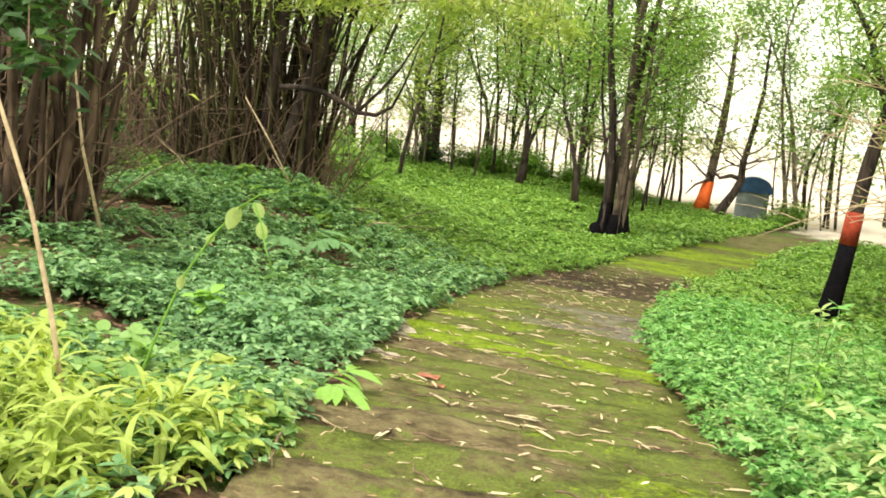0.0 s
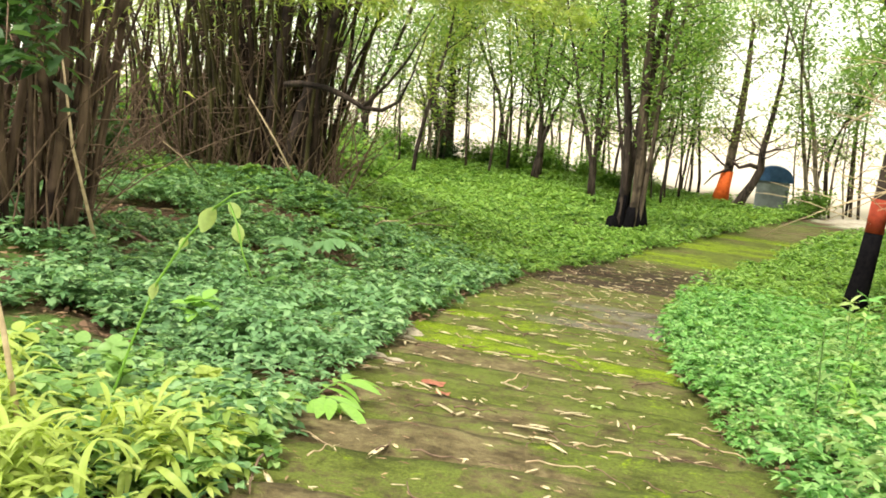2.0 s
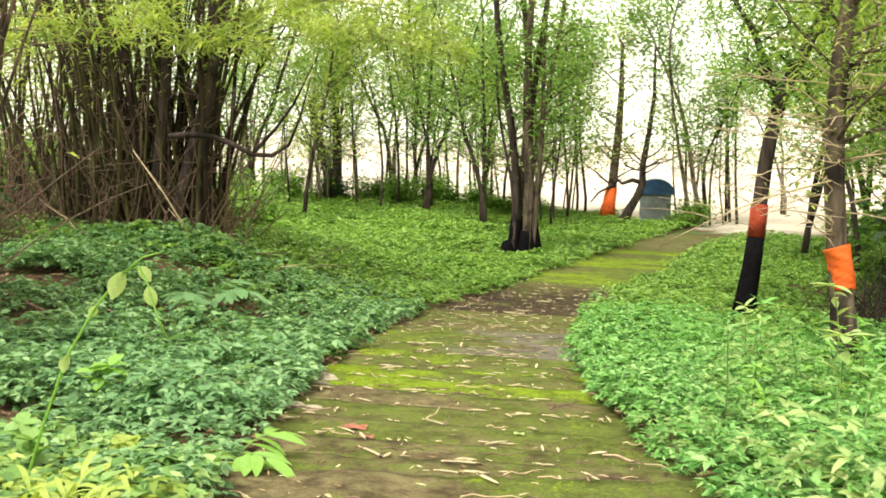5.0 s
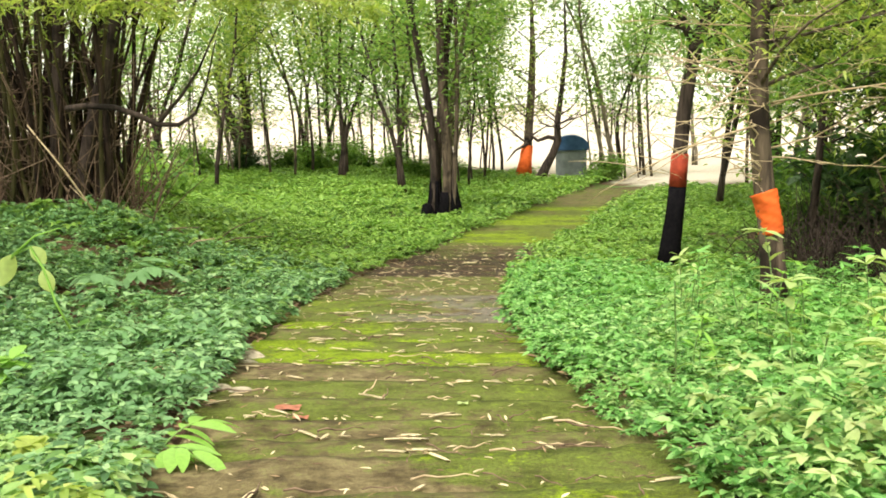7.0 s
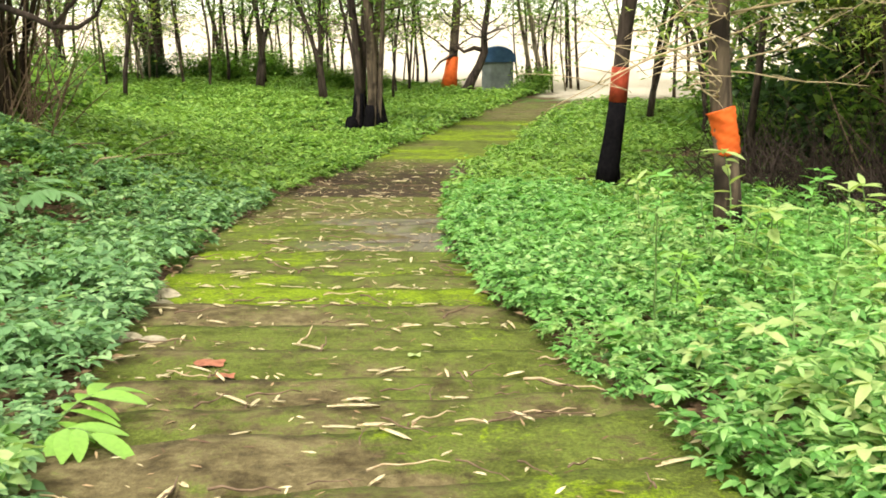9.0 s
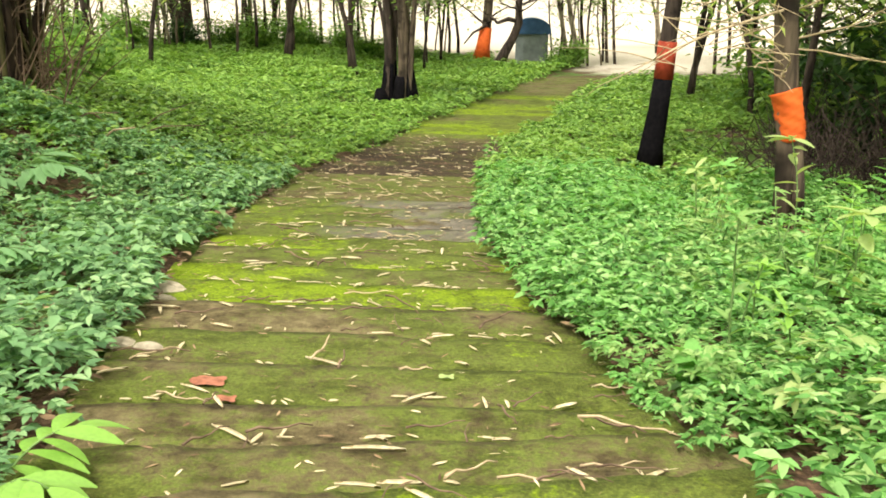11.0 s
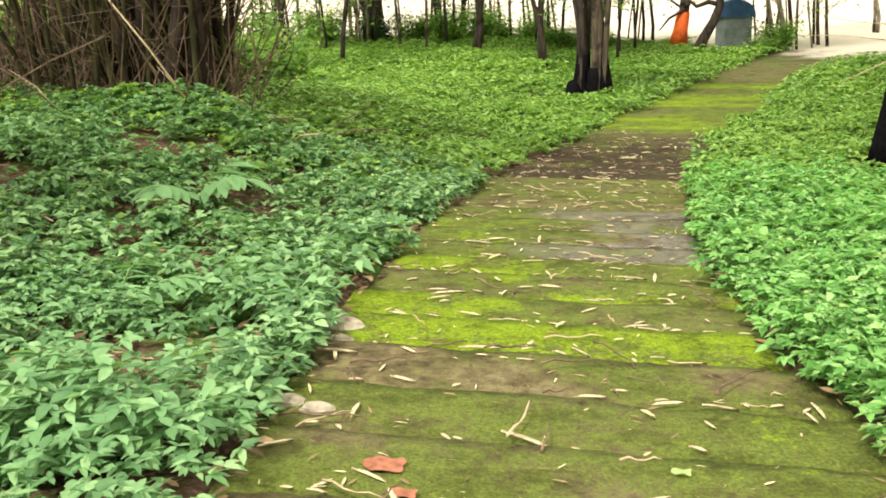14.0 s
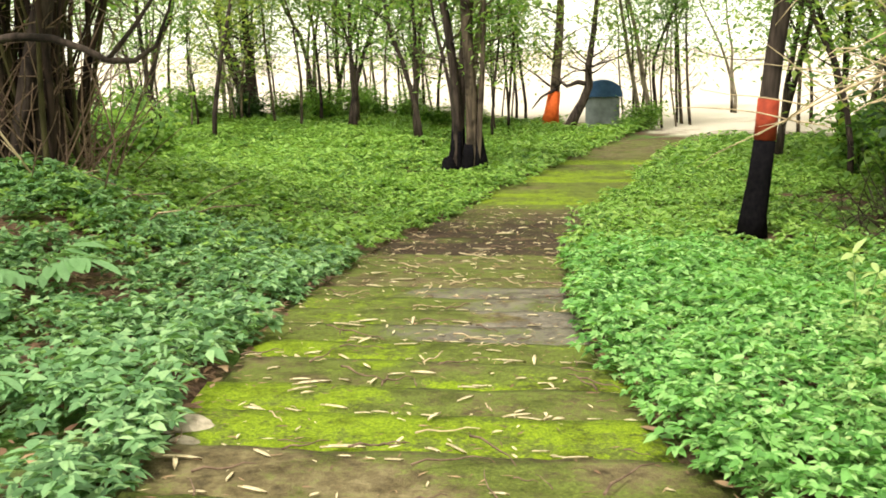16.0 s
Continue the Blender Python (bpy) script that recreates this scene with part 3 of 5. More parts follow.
def build_orange_tree():
    """The trunk with an orange wrap, two roots at its foot and bare pale twigs about it."""
    rng = np.random.default_rng(41)
    tree = new("tree")
    tree.location = seat_of(2.84, 9.8)
    line = np.array([[-0.05, 0, 0], [-0.06, 0, 0.5], [-0.08, 0, 0.95], [-0.14, 0, 1.45], [-0.2, 0, 2.0], [-0.24, 0, 2.7], [-0.22, 0, 3.5], [-0.1, 0, 4.6], [0.1, 0.1, 6.0]])
    rad = np.array([0.085, 0.08, 0.10, 0.105, 0.10, 0.095, 0.09, 0.07, 0.04])
    part("trunk", joined("trunk", [tube(line, rad, 12, 0.12, rng), tube([[0.10, 0.02, 0], [0.07, 0, 0.5], [0.0, 0, 0.95], [-0.08, 0, 1.3]], (0.085, 0.07, 0.065, 0.055), 10, 0.16, rng)], BARK), tree)
    part("orange_wrap", cloth_wrap((-0.045, 0, 0.90), (-0.13, 0, 1.35), 0.125), tree, "bright orange cloth wrap with slanting folds")
    twigs = []
    for _ in range(28):
        a = line[3] + (line[6] - line[3]) * rng.uniform(0, 1)
        b = stem_line(a, unit(np.array([rng.uniform(-1, 1), rng.uniform(-1.0, 0.3), rng.uniform(-0.3, 0.6)])), rng.uniform(0.6, 1.7), rng, 6, 0.2, 0.0)
        twigs.append(tube(b, np.linspace(0.010, 0.003, 7), 5))
        for k in (2, 3, 4, 5):
            c = stem_line(b[k], sideways(rng, 1, (-0.4, 0.7))[0], rng.uniform(0.2, 0.5), rng, 3, 0.25, 0.0)
            twigs.append(tube(c, np.linspace(0.006, 0.002, 4), 4))
    for a, way, ln in (((-0.15, 0, 2.1), (-0.85, -0.55, -0.22), 1.75), ((-0.2, 0, 2.6), (-0.8, -0.8, 0.05), 1.6), ((-0.1, 0, 2.3), (0.8, -0.7, 0.2), 1.8)):
        b = stem_line(a, way, ln, rng, 7, 0.08, -0.01)
        twigs.append(tube(b, np.linspace(0.014, 0.006, 8), 6))
        for k in (3, 4, 5, 6, 7, 7, 7):
            for _ in range(2):
                c = stem_line(b[k], sideways(rng, 1, (-0.6, 0.6))[0], rng.uniform(0.35, 0.9), rng, 4, 0.15, -0.02)
                twigs.append(tube(c, np.linspace(0.006, 0.002, 5), 5))
    part("bare_twigs", joined("bare_twigs", twigs, DRY_PALE), tree, "bare pale thorny twigs")
    tb, sp = limbs(line, 12, 1.8, rng, 0.035, 0.55)
    part("branches", joined("branches", tb, BARK), tree)
    part("crown", crown_mesh(sp[sp[:, 2] > 2.2], 18, 0.12, rng, CROWN_Y, 0.4, 0.2), tree)
    return tagged(tree, "brown trunk with a bright orange wrap and bare pale twigs", "tree")


def build_far_orange_tree():
    rng = np.random.default_rng(51)
    tree = new("tree")
    tree.location = seat_of(-0.75, 40.2)
    line = np.array([[-0.05, 0, 0], [0.02, 0, 0.6], [0.12, 0, 1.3], [0.2, 0, 2.4], [0.3, 0, 3.8], [0.35, 0, 5.5], [0.3, 0.1, 7.5]])
    rad = np.array([0.32, 0.24, 0.2, 0.19, 0.17, 0.13, 0.07])
    part("trunk", joined("trunk", [tube(line, rad, 10, 0.1, rng)], BARK), tree)
    part("painted_band", joined("painted_band", [tube(line[:3] + (0, 0, 0.12), rad[:3] * 1.1 + 0.02, 12, 0.05, rng)], ORANGE), tree, "orange-red painted foot")
    tb, sp = limbs(line, 16, 2.6, rng, 0.06, 0.3)
    hook = np.array([[0.15, -0.2, 1.5], [-0.4, -0.4, 1.2], [-0.75, -0.4, 0.75]])
    tb.append(tube(hook, (0.06, 0.045, 0.02), 6))
    part("branches", joined("branches", tb, BARK_DARK), tree)
    part("crown", crown_mesh(sp[(sp[:, 2] > 2.6) & (rng.random(len(sp)) < 0.85)], 15, 0.17, rng, CROWN_Y, 0.35), tree)
    return tagged(tree, "spreading tree with an orange-red painted foot at the clearing", "tree")


def build_crooked_tree():
    rng = np.random.default_rng(52)
    tree = new("tree")
    tree.location = seat_of(-0.1, 37.6)
    line = np.array([[0, 0, 0], [0.25, 0, 0.6], [0.55, 0, 1.15], [0.75, 0, 1.7], [0.72, 0, 2.4], [0.9, 0, 3.6], [1.05, 0, 5.2], [1.0, 0, 7.0]])
    part("trunk", joined("trunk", [tube(line, (0.26, 0.2, 0.17, 0.16, 0.13, 0.11, 0.08, 0.04), 10, 0.1, rng)], BARK_DARK), tree)
    hook = np.array([[0.74, 0, 1.75], [0.35, -0.1, 1.85], [-0.05, -0.1, 1.7], [-0.35, -0.1, 1.95]])
    tb, sp = limbs(line, 10, 2.0, rng, 0.05, 0.45)
    part("branches", joined("branches", tb + [tube(hook, (0.10, 0.09, 0.07, 0.05), 7)], BARK_DARK), tree)
    part("crown", crown_mesh(sp[(sp[:, 2] > 3.2) & (rng.random(len(sp)) < 0.7)], 13, 0.16, rng, CROWN_Y, 0.35), tree)
    return tagged(tree, "dark crooked tree with a low hooked bough", "tree")


def build_forked_tree():
    rng = np.random.default_rng(53)
    tree = new("tree")
    tree.location = seat_of(-13.3, 40.6)
    spots = []
    for a, b, r in (((0.05, 0, 0), (-1.1, 0.2, 4.6), 0.26), ((0.1, 0, 0.5), (0.2, 0.1, 5.6), 0.22)):
        f = np.linspace(0, 1, 9)[:, None]
        line = np.array(a) + (np.array(b) - np.array(a)) * f + 0.08 * np.sin(f * 6) * (1, 0, 0)
        part("trunk", joined("trunk", [tube(line, r * (1.2 - 0.7 * f[:, 0]), 9, 0.1, rng)], BARK_DARK), tree)
        tb, sp = limbs(line, 9, 2.4, rng, 0.05, 0.45)
        part("branches", joined("branches", tb, BARK_DARK), tree)
        spots.append(sp)
    part("crown", crown_mesh(np.concatenate(spots)[::2], 10, 0.17, rng, CROWN_Y, 0.3), tree)
    return tagged(tree, "dark forked tree among low bushes", "tree")


def slender_tree(seed, tall, lean, stems, material, bark):
    rng = np.random.default_rng(seed)
    tree = new("tree")
    spots = []
    for n in range(stems):
        line = stem_line((0.18 * n - 0.1, 0.1 * n, 0), (lean + 0.12 * rng.normal(), 0.05 * rng.normal(), 1), tall * rng.uniform(0.8, 1.05), rng, 10, 0.11, 0.04)
        part("trunk", joined("trunk", [tube(line, np.linspace(0.085, 0.02, 11) * rng.uniform(0.7, 1.15), 7, 0.1, rng)], bark), tree)
        tb, sp = limbs(line, 17, tall * 0.24, rng, 0.022, 0.24)
        part("branches", joined("branches", tb, bark), tree)
        spots.append(sp)
    sp = np.concatenate(spots)
    sp = sp[(sp[:, 2] > 2.3) & (rng.random(len(sp)) < 0.05 + 0.08 * sp[:, 2])]
    part("crown", crown_mesh(sp, 18 if stems == 1 else 12, 0.17, rng, material, 0.42, 0.48), tree)
    return tagged(tree, "slender young tree with a thin dark stem and light green leaves", "tree", "trees at the edge of the clearing")


def build_edge_trees():
    kinds = [slender_tree(61, 10.5, 0.02, 1, CROWN, BARK_DARK), slender_tree(62, 9.5, 0.15, 1, CROWN_Y, BARK), slender_tree(63, 11.0, -0.05, 2, CROWN, BARK_DARK), slender_tree(64, 10.0, -0.14, 1, CROWN_Y, BARK_DARK), slender_tree(65, 8.5, 0.08, 2, CROWN, BARK_PALE)]
    rng = np.random.default_rng(66)
    spots = [(-10.2, 39.2), (-8.4, 41.4), (-10.1, 43.0), (-5.2, 38.2), (-4.0, 40.5), (-6.8, 43.5), (-3.2, 33.5), (-4.4, 30.0), (-1.9, 43.5), (-15.5, 44.0), (-17.5, 38.5), (-12.0, 45.5), (-14.2, 33.0), (-11.0, 30.5),
             (-19.0, 33.0), (-16.5, 27.5), (-21.5, 30.0), (-13.5, 24.5), (-18.5, 23.0), (2.7, 38.4), (3.4, 40.2), (-7.6, 36.5), (-20.5, 42.0), (-24.0, 37.0), 
             (6.7, 24.8), (8.4, 26.9), (8.1, 22.7), (10.2, 25.5), (11.5, 29.5), (9.6, 31.5), (13.5, 27.0), (12.4, 22.0), (7.4, 29.2), (15.5, 32.0), (-24.0, 25.0), (-22.5, 18.5), (-12.4, 37.0), (-7.2, 33.0), (-21.0, 48.0), (-25.0, 46.0), (-28.0, 41.0), (-27.0, 33.0), (7.0, 18.6), (9.5, 14.5), (11.5, 18.0), (5.6, 22.4), (10.0, 22.0), (5.2, 27.5), (5.4, 17.6), (6.9, 15.4), (8.4, 12.8), (9.8, 17.4), (6.2, 12.9), (7.6, 17.0), (7.4, 47.0), (9.0, 40.0), (7.6, 36.0), (10.5, 36.0)]
    for n, (x, y) in enumerate(spots):
        kind = kinds[n % 5]
        size = rng.uniform(0.85, 1.25)
        m = Matrix.LocRotScale(seat_of(x, y), Euler((0, 0, rng.uniform(0, 6.28))), (size, size, size))
        if n < 5:
            kind.matrix_basis = m
        else:
            copy_thing(kind, m @ Matrix.Diagonal((1 / kind.scale.x, 1 / kind.scale.y, 1 / kind.scale.z, 1)))


def pole_tree(seed, tall, lean, thick, bark):
    """A thin, nearly bare pole of a young tree with a little foliage above."""
    rng = np.random.default_rng(seed)
    tree = new("sapling")
    line = stem_line((0, 0, 0), (lean, 0.03, 1), tall, rng, 12, 0.06, 0.02)
    part("trunk", joined("trunk", [tube(line, np.linspace(thick, thick * 0.25, 13), 7, 0.12, rng)], bark), tree)
    tb, sp = limbs(line, 12, 1.3, rng, 0.016, 0.15, 0.6)
    part("branches", joined("branches", tb, bark), tree)
    sp = sp[(rng.random(len(sp)) < np.clip(0.10 * sp[:, 2] - 0.12, 0.03, 0.9))]
    part("crown", crown_mesh(sp, 12, 0.15, rng, CROWN, 0.25, 0.45), tree)
    return tagged(tree, "thin bare sapling with sparse green leaves above", "tree", "saplings at the edge of the clearing")


def build_saplings():
    kinds = [pole_tree(301, 8.0, 0.03, 0.055, BARK_DARK), pole_tree(302, 7.0, -0.16, 0.045, BARK_PALE), pole_tree(303, 8.5, 0.12, 0.065, BARK), pole_tree(304, 6.0, -0.05, 0.035, BARK_DARK)]
    rng = np.random.default_rng(305)
    for n in range(64):
        x, y = rng.uniform(-19, -2.2), rng.uniform(33.5, 45)
        if n >= 54:
            x, y = rng.uniform(1.9, 4.6), rng.uniform(37.5, 44)
        size = rng.uniform(0.8, 1.25)
        m = Matrix.LocRotScale(seat_of(x, y), Euler((0, 0, rng.uniform(0, 6.28))), (size, size, size))
        if n < 4:
            kinds[n].matrix_basis = m
        else:
            q = kinds[n % 4]
            copy_thing(q, m @ Matrix.Diagonal((1 / q.scale.x, 1 / q.scale.y, 1 / q.scale.z, 1)))


def build_bamboo(x, y, wide, deep, count, tall, seed, label, leafy=1.0, brush=1.0, low_leaf=2.4, culm=None):
    """A bamboo clump: many single culms, dry side twigs among them, leaves above."""
    rng = np.random.default_rng(seed)
    clump = new("bamboo_clump")
    clump.location = seat_of(x, y, 0)
    kinds = []
    for k in range(6):
        f = np.linspace(0, 1, 15)
        reach = (0.2, 0.45, 0.8, 1.2, 1.9, 0.1)[k]
        line = np.stack([reach * f ** 2.2 + 0.03 * np.sin(f * 9 + k), 0.05 * np.sin(f * 7), tall * (f - 0.10 * reach / 2.2 * f ** 3)], 1)
        r = (0.03, 0.042, 0.024, 0.036, 0.022, 0.05)[k] * (1 - 0.75 * f)
        r = r * np.where(np.arange(15) % 2, 1.0, 1.12)
        kinds.append((joined("culm", [tube(line, r, 7)], (culm or CULM) if k % 3 else (culm or CULM_G)), line))
    tips, twigs = [], []
    for n in range(count):
        a, q = rng.uniform(0, 2 * np.pi), math.sqrt(rng.uniform(0.0, 1))
        me, line = kinds[rng.integers(6)]
        px, py = wide * q * math.cos(a), deep * q * math.sin(a)
        turn = math.atan2(py * wide / deep, px) + rng.normal(0, 0.7)
        m = Matrix.LocRotScale(Vector((px, py, float(height(x + px, y + py) - height(x, y)) - 0.08)), Euler((rng.normal(0, 0.12), rng.normal(0.03, 0.12), turn)), (1, 1, rng.uniform(0.7, 1.1)))
        part("culm", me, clump, m=m)
        m = np.array(m)
        pts = line @ m[:3, :3].T + m[:3, 3]
        tips.extend(pts[6:])
        for _ in range(int(3 * brush)):
            b = pts[rng.integers(1, 9)]
            t = stem_line(b, sideways(rng, 1, (-0.5, 0.8))[0], rng.uniform(0.3, 1.1), rng, 4, 0.25, -0.03)
            twigs.append(tube(t, np.linspace(0.010, 0.003, 5), 4))
    for _ in range(int(count * brush)):
        # fallen and broken culms leaning among the others
        a = rng.uniform(0, 2 * np.pi)
        q = rng.uniform(0.5, 1.15)
        b = np.array([wide * q * math.cos(a), deep * q * math.sin(a), 0.0])
        b[2] = float(height(x + b[0], y + b[1]) - height(x, y))
        t = stem_line(b, unit(np.array([rng.normal(0, 0.55), rng.normal(0, 0.55), 1.0])), rng.uniform(0.8, 2.6), rng, 5, 0.08, -0.02)
        twigs.append(tube(t, np.linspace(0.012, 0.005, 6), 5))
    part("dry_twigs", joined("dry_twigs", twigs, DRY), clump, "dry brown side twigs")
    tips = np.array(tips)
    tips = tips[(tips[:, 2] > low_leaf) & (rng.random(len(tips)) < 0.08 + 0.07 * tips[:, 2])]
    part("foliage", crown_mesh(tips, max(1, int(8 * leafy)), 0.17, rng, CROWN_Y, 0.35, 0.2), clump)
    return tagged(clump, label, "bamboo")


def build_clump_tree():
    """The tree that stands in the bamboo, with its low curved bough."""
    rng = np.random.default_rng(71)
    tree = new("tree")
    tree.location = seat_of(-6.6, 12.4)
    f = np.linspace(0, 1, 11)[:, None]
    spots = []
    for a, b, r in (((0, 0.3, 0), (1.25, 0.5, 6.0), 0.10), ((-0.25, 0.3, 0), (-0.15, 0.5, 6.2), 0.09), ((0.2, 0.5, 0), (0.7, 0.7, 5.6), 0.09)):
        line = np.array(a) + (np.array(b) - np.array(a)) * f + 0.05 * np.sin(f * 8 + r * 40) * (1, 0.5, 0)
        part("trunk", joined("trunk", [tube(line, r * (1.15 - 0.5 * f[:, 0]), 10, 0.12, rng)], BARK_DARK), tree)
        tb, sp = limbs(line, 6, 1.8, rng, 0.04, 0.5)
        part("branches", joined("branches", tb, BARK_DARK), tree)
        spots.append(sp)
    bough = np.array([[0.2, -0.2, 1.72], [0.6, -0.45, 1.75], [1.05, -0.5, 1.72], [1.4, -0.5, 1.6], [1.65, -0.5, 1.48], [1.95, -0.5, 1.47], [2.2, -0.5, 1.62], [2.35, -0.45, 2.0], [2.5, -0.4, 2.6]])
    part("bough", joined("bough", [tube(bough, (0.045, 0.042, 0.04, 0.038, 0.034, 0.03, 0.022, 0.014, 0.008), 8, 0.08, rng), tube([[1.65, -0.5, 1.48], [2.0, -0.5, 1.85], [2.25, -0.45, 2.2], [2.6, -0.4, 2.9]], (0.03, 0.024, 0.018, 0.008), 7)], BARK_DARK), tree, "low dark curved bough")
    sp = np.concatenate(spots)
    part("crown", crown_mesh(sp[sp[:, 2] > 2.4], 5, 0.14, rng, CROWN_Y, 0.35, 0.3), tree)
    return tagged(tree, "brown trunks inside the bamboo with a low curved bough", "tree")


build_multistem_tree()
build_black_tree()
build_orange_tree()
build_far_orange_tree()
build_crooked_tree()
build_forked_tree()
build_edge_trees()
build_saplings()
build_clump_tree()
build_bamboo(-7.3, 13.3, 1.55, 1.0, 125, 6.5, 81, "dense clump of dark bamboo culms with dry twigs", 1.3, 1.7)
build_bamboo(-6.35, 6.3, 0.95, 0.8, 60, 6.0, 82, "clump of brown old bamboo culms beside weeds", 1.0, 1.3, 2.0, CULM_TAN)
build_bamboo(-11.2, 14.6, 2.0, 1.4, 75, 5.5, 83, "thicket of dry brown bamboo behind the weeds", 2.4, 1.6, 1.5, CULM_TAN)
build_bamboo(8.2, 16.0, 1.7, 1.6, 50, 6.0, 84, "loose clump of green feathery bamboo", 3.5, 1.5, 0.9)
build_bamboo(6.6, 12.2, 1.1, 1.0, 30, 5.0, 85, "small clump of green feathery bamboo", 4.0, 2.0, 0.9)


# ---- hut at the clearing ----
def build_hut():
    hut = new("hut")
    hut.location = seat_of(1.2, 39.4, 0.02)
    w, d, hgt = 1.26, 1.1, 1.2

    def box(x0, x1, y0, y1, z0, z1):
        bm = bmesh.new()
        bmesh.ops.create_cube(bm, size=1)
        bmesh.ops.scale(bm, vec=(x1 - x0, y1 - y0, z1 - z0), verts=bm.verts)
        bmesh.ops.translate(bm, vec=((x0 + x1) / 2, (y0 + y1) / 2, (z0 + z1) / 2), verts=bm.verts)
        bmesh.ops.bevel(bm, geom=list(bm.edges), offset=0.015, segments=2, affect="EDGES")
        return bm

    def done(name, bm, material, label=""):
        me = bpy.data.meshes.new(name)
        bm.to_mesh(me)
        bm.free()
        me.materials.append(material)
        return part(name, me, hut, label)

    done("body", box(-w / 2, w / 2, -d / 2, d / 2, 0, hgt), HUT_WALL)
    for k in range(5):
        x = -w / 2 + 0.12 + k * 0.255
        done("rib", box(x - 0.025, x + 0.025, -d / 2 - 0.025, -d / 2 + 0.01, 0.05, hgt - 0.05), HUT_WALL)
    a = np.linspace(0, np.pi, 15)
    prof = np.stack([0.74 * np.cos(a), 0.62 * np.sin(a) ** 0.8], 1)
    v = np.concatenate([np.stack([prof[:, 0], np.full(15, y), hgt + prof[:, 1]], 1) for y in (-d / 2 - 0.08, d / 2 + 0.08)])
    k = np.arange(14)
    me = mesh_of("roof", v, [np.stack([k, k + 1, k + 16, k + 15], 1), np.array([[0, i, i + 1] for i in range(1, 14)] + [[15, 15 + i + 1, 15 + i] for i in range(1, 14)] ), np.array([[0, 15, 29, 14]])], HUT_ROOF, False)
    part("roof", me, hut, "rounded dark blue roof")
    return tagged(hut, "small grey hut with a rounded dark blue roof", "hut")


build_hut()


# ---- low weeds that cover the ground ----
def scatter(rng, x0, x1, y0, y1, count, thin=0.42):
    x, y = rng.uniform(x0, x1, count), rng.uniform(y0, y1, count)
    dens = np.array([noise.noise((a * 0.9, b * 0.9, 7.0)) + 0.6 * noise.noise((a * 2.6, b * 2.6, 2.0)) for a, b in zip(x, y)])
    creep = np.array([noise.noise((a * 1.1, b * 1.1, 21.0)) for a, b in zip(x, y)])
    over = np.clip(0.12 * creep - 0.02, -0.06, 0.1) + ramp01(13, 20, y) * (0.16 + 0.30 * creep)
    over = over + np.where((x > 0.5 * (edge_l(y) + edge_r(y))) & (y < 10), 0.08, 0.0)
    keep = (dens > thin - 0.9) & ~on_path(x, y, -over)
    # the feet of the painted trunks stand clear, and little grows in the shade behind them
    keep &= ~((abs(x - 2.35) < 0.55) & (y > 13.6) & (y < 15.6)) & ~((abs(x - 2.7) < 0.45) & (y > 8.5) & (y < 9.9))
    keep &= ~((x > 3.5 + 0.6 * creep) & (y > 9.6) & (y < 21) & (rng.random(count) < 0.8))
    return x[keep], y[keep], dens[keep]


def weeds(name, x, y, tall, reach, petioles, leaflets, leaf, material, label, rng, slim=0.5, fine=True):
    n = len(x)
    lush = np.array([noise.noise((a * 0.7, b * 0.7, 11.0)) for a, b in zip(x, y)])
    size = rng.uniform(0.5, 1.3, n) * (1 + 0.6 * lush)
    ground_z = height(x, y)
    az = rng.uniform(0, 2 * np.pi, (n, petioles))
    out = reach * size[:, None] * rng.uniform(0.3, 1.0, (n, petioles))
    hub = np.stack([x[:, None] + out * np.cos(az), y[:, None] + out * np.sin(az), ground_z[:, None] + tall * size[:, None] * rng.uniform(0.35, 1.0, (n, petioles))], -1)
    fan = az[..., None] + np.linspace(-1.5, 1.5, leaflets) + rng.normal(0, 0.2, (n, petioles, leaflets))
    way = np.stack([np.cos(fan), np.sin(fan), rng.uniform(-0.25, 0.45, fan.shape)], -1).reshape(-1, 3)
    base = np.repeat(hub.reshape(-1, 3), leaflets, 0)
    ln = leaf * rng.uniform(0.6, 1.3, len(base)) * np.repeat(np.sqrt(size), petioles * leaflets)
    v, f = leaf_arrays(base, way, ln, ln * slim * rng.uniform(0.8, 1.2, len(ln)), rng, 0.16, 0.22, fine)
    inside = on_path(base[:, 0], base[:, 1], -0.06)
    edge = np.flatnonzero(inside)
    reach_in = np.array([noise.noise((base[i, 0] * 2.3, base[i, 1] * 2.3, 31.0)) for i in edge]) if len(edge) else np.zeros(0)
    ex, ey = base[edge, 0], base[edge, 1]
    east = ex > 0.5 * (edge_l(ey) + edge_r(ey))
    lim = 0.12 + np.clip(0.48 * reach_in, -0.06, 0.32) + np.where(east & (ey < 9), 0.09, 0.0) + 0.4 * ramp01(13, 20, ey)
    inside[edge] = on_path(ex, ey, -lim)
    f = [g[~inside[g[:, 0] // (8 if fine else 4)]] for g in f]
    return tagged(new(name, mesh_of(name, v, f, material)), label, "weeds", kind="stuff")


rng_w = np.random.default_rng(90)
LEFT_LABEL, RIGHT_LABEL = "low green broad-leaved weeds along the path", "lush bright green weeds beside the path"
x, y, _ = scatter(rng_w, -6.5, -0.6, 0.3, 6.5, 1900, 0.86)
keep = ~((x < -1.2) & (x > -3.1) & (y < 2.6))
weeds("weeds", x[keep], y[keep], 0.21, 0.14, 6, 5, 0.078, GREEN, LEFT_LABEL, rng_w, 0.43)
x, y, _ = scatter(rng_w, -3.8, -1.2, 1.9, 3.6, 620, 0.7)
weeds("weeds", x, y, 0.22, 0.12, 5, 5, 0.08, LIGHT, "light green broad-leaved weeds in the open", rng_w, 0.62)
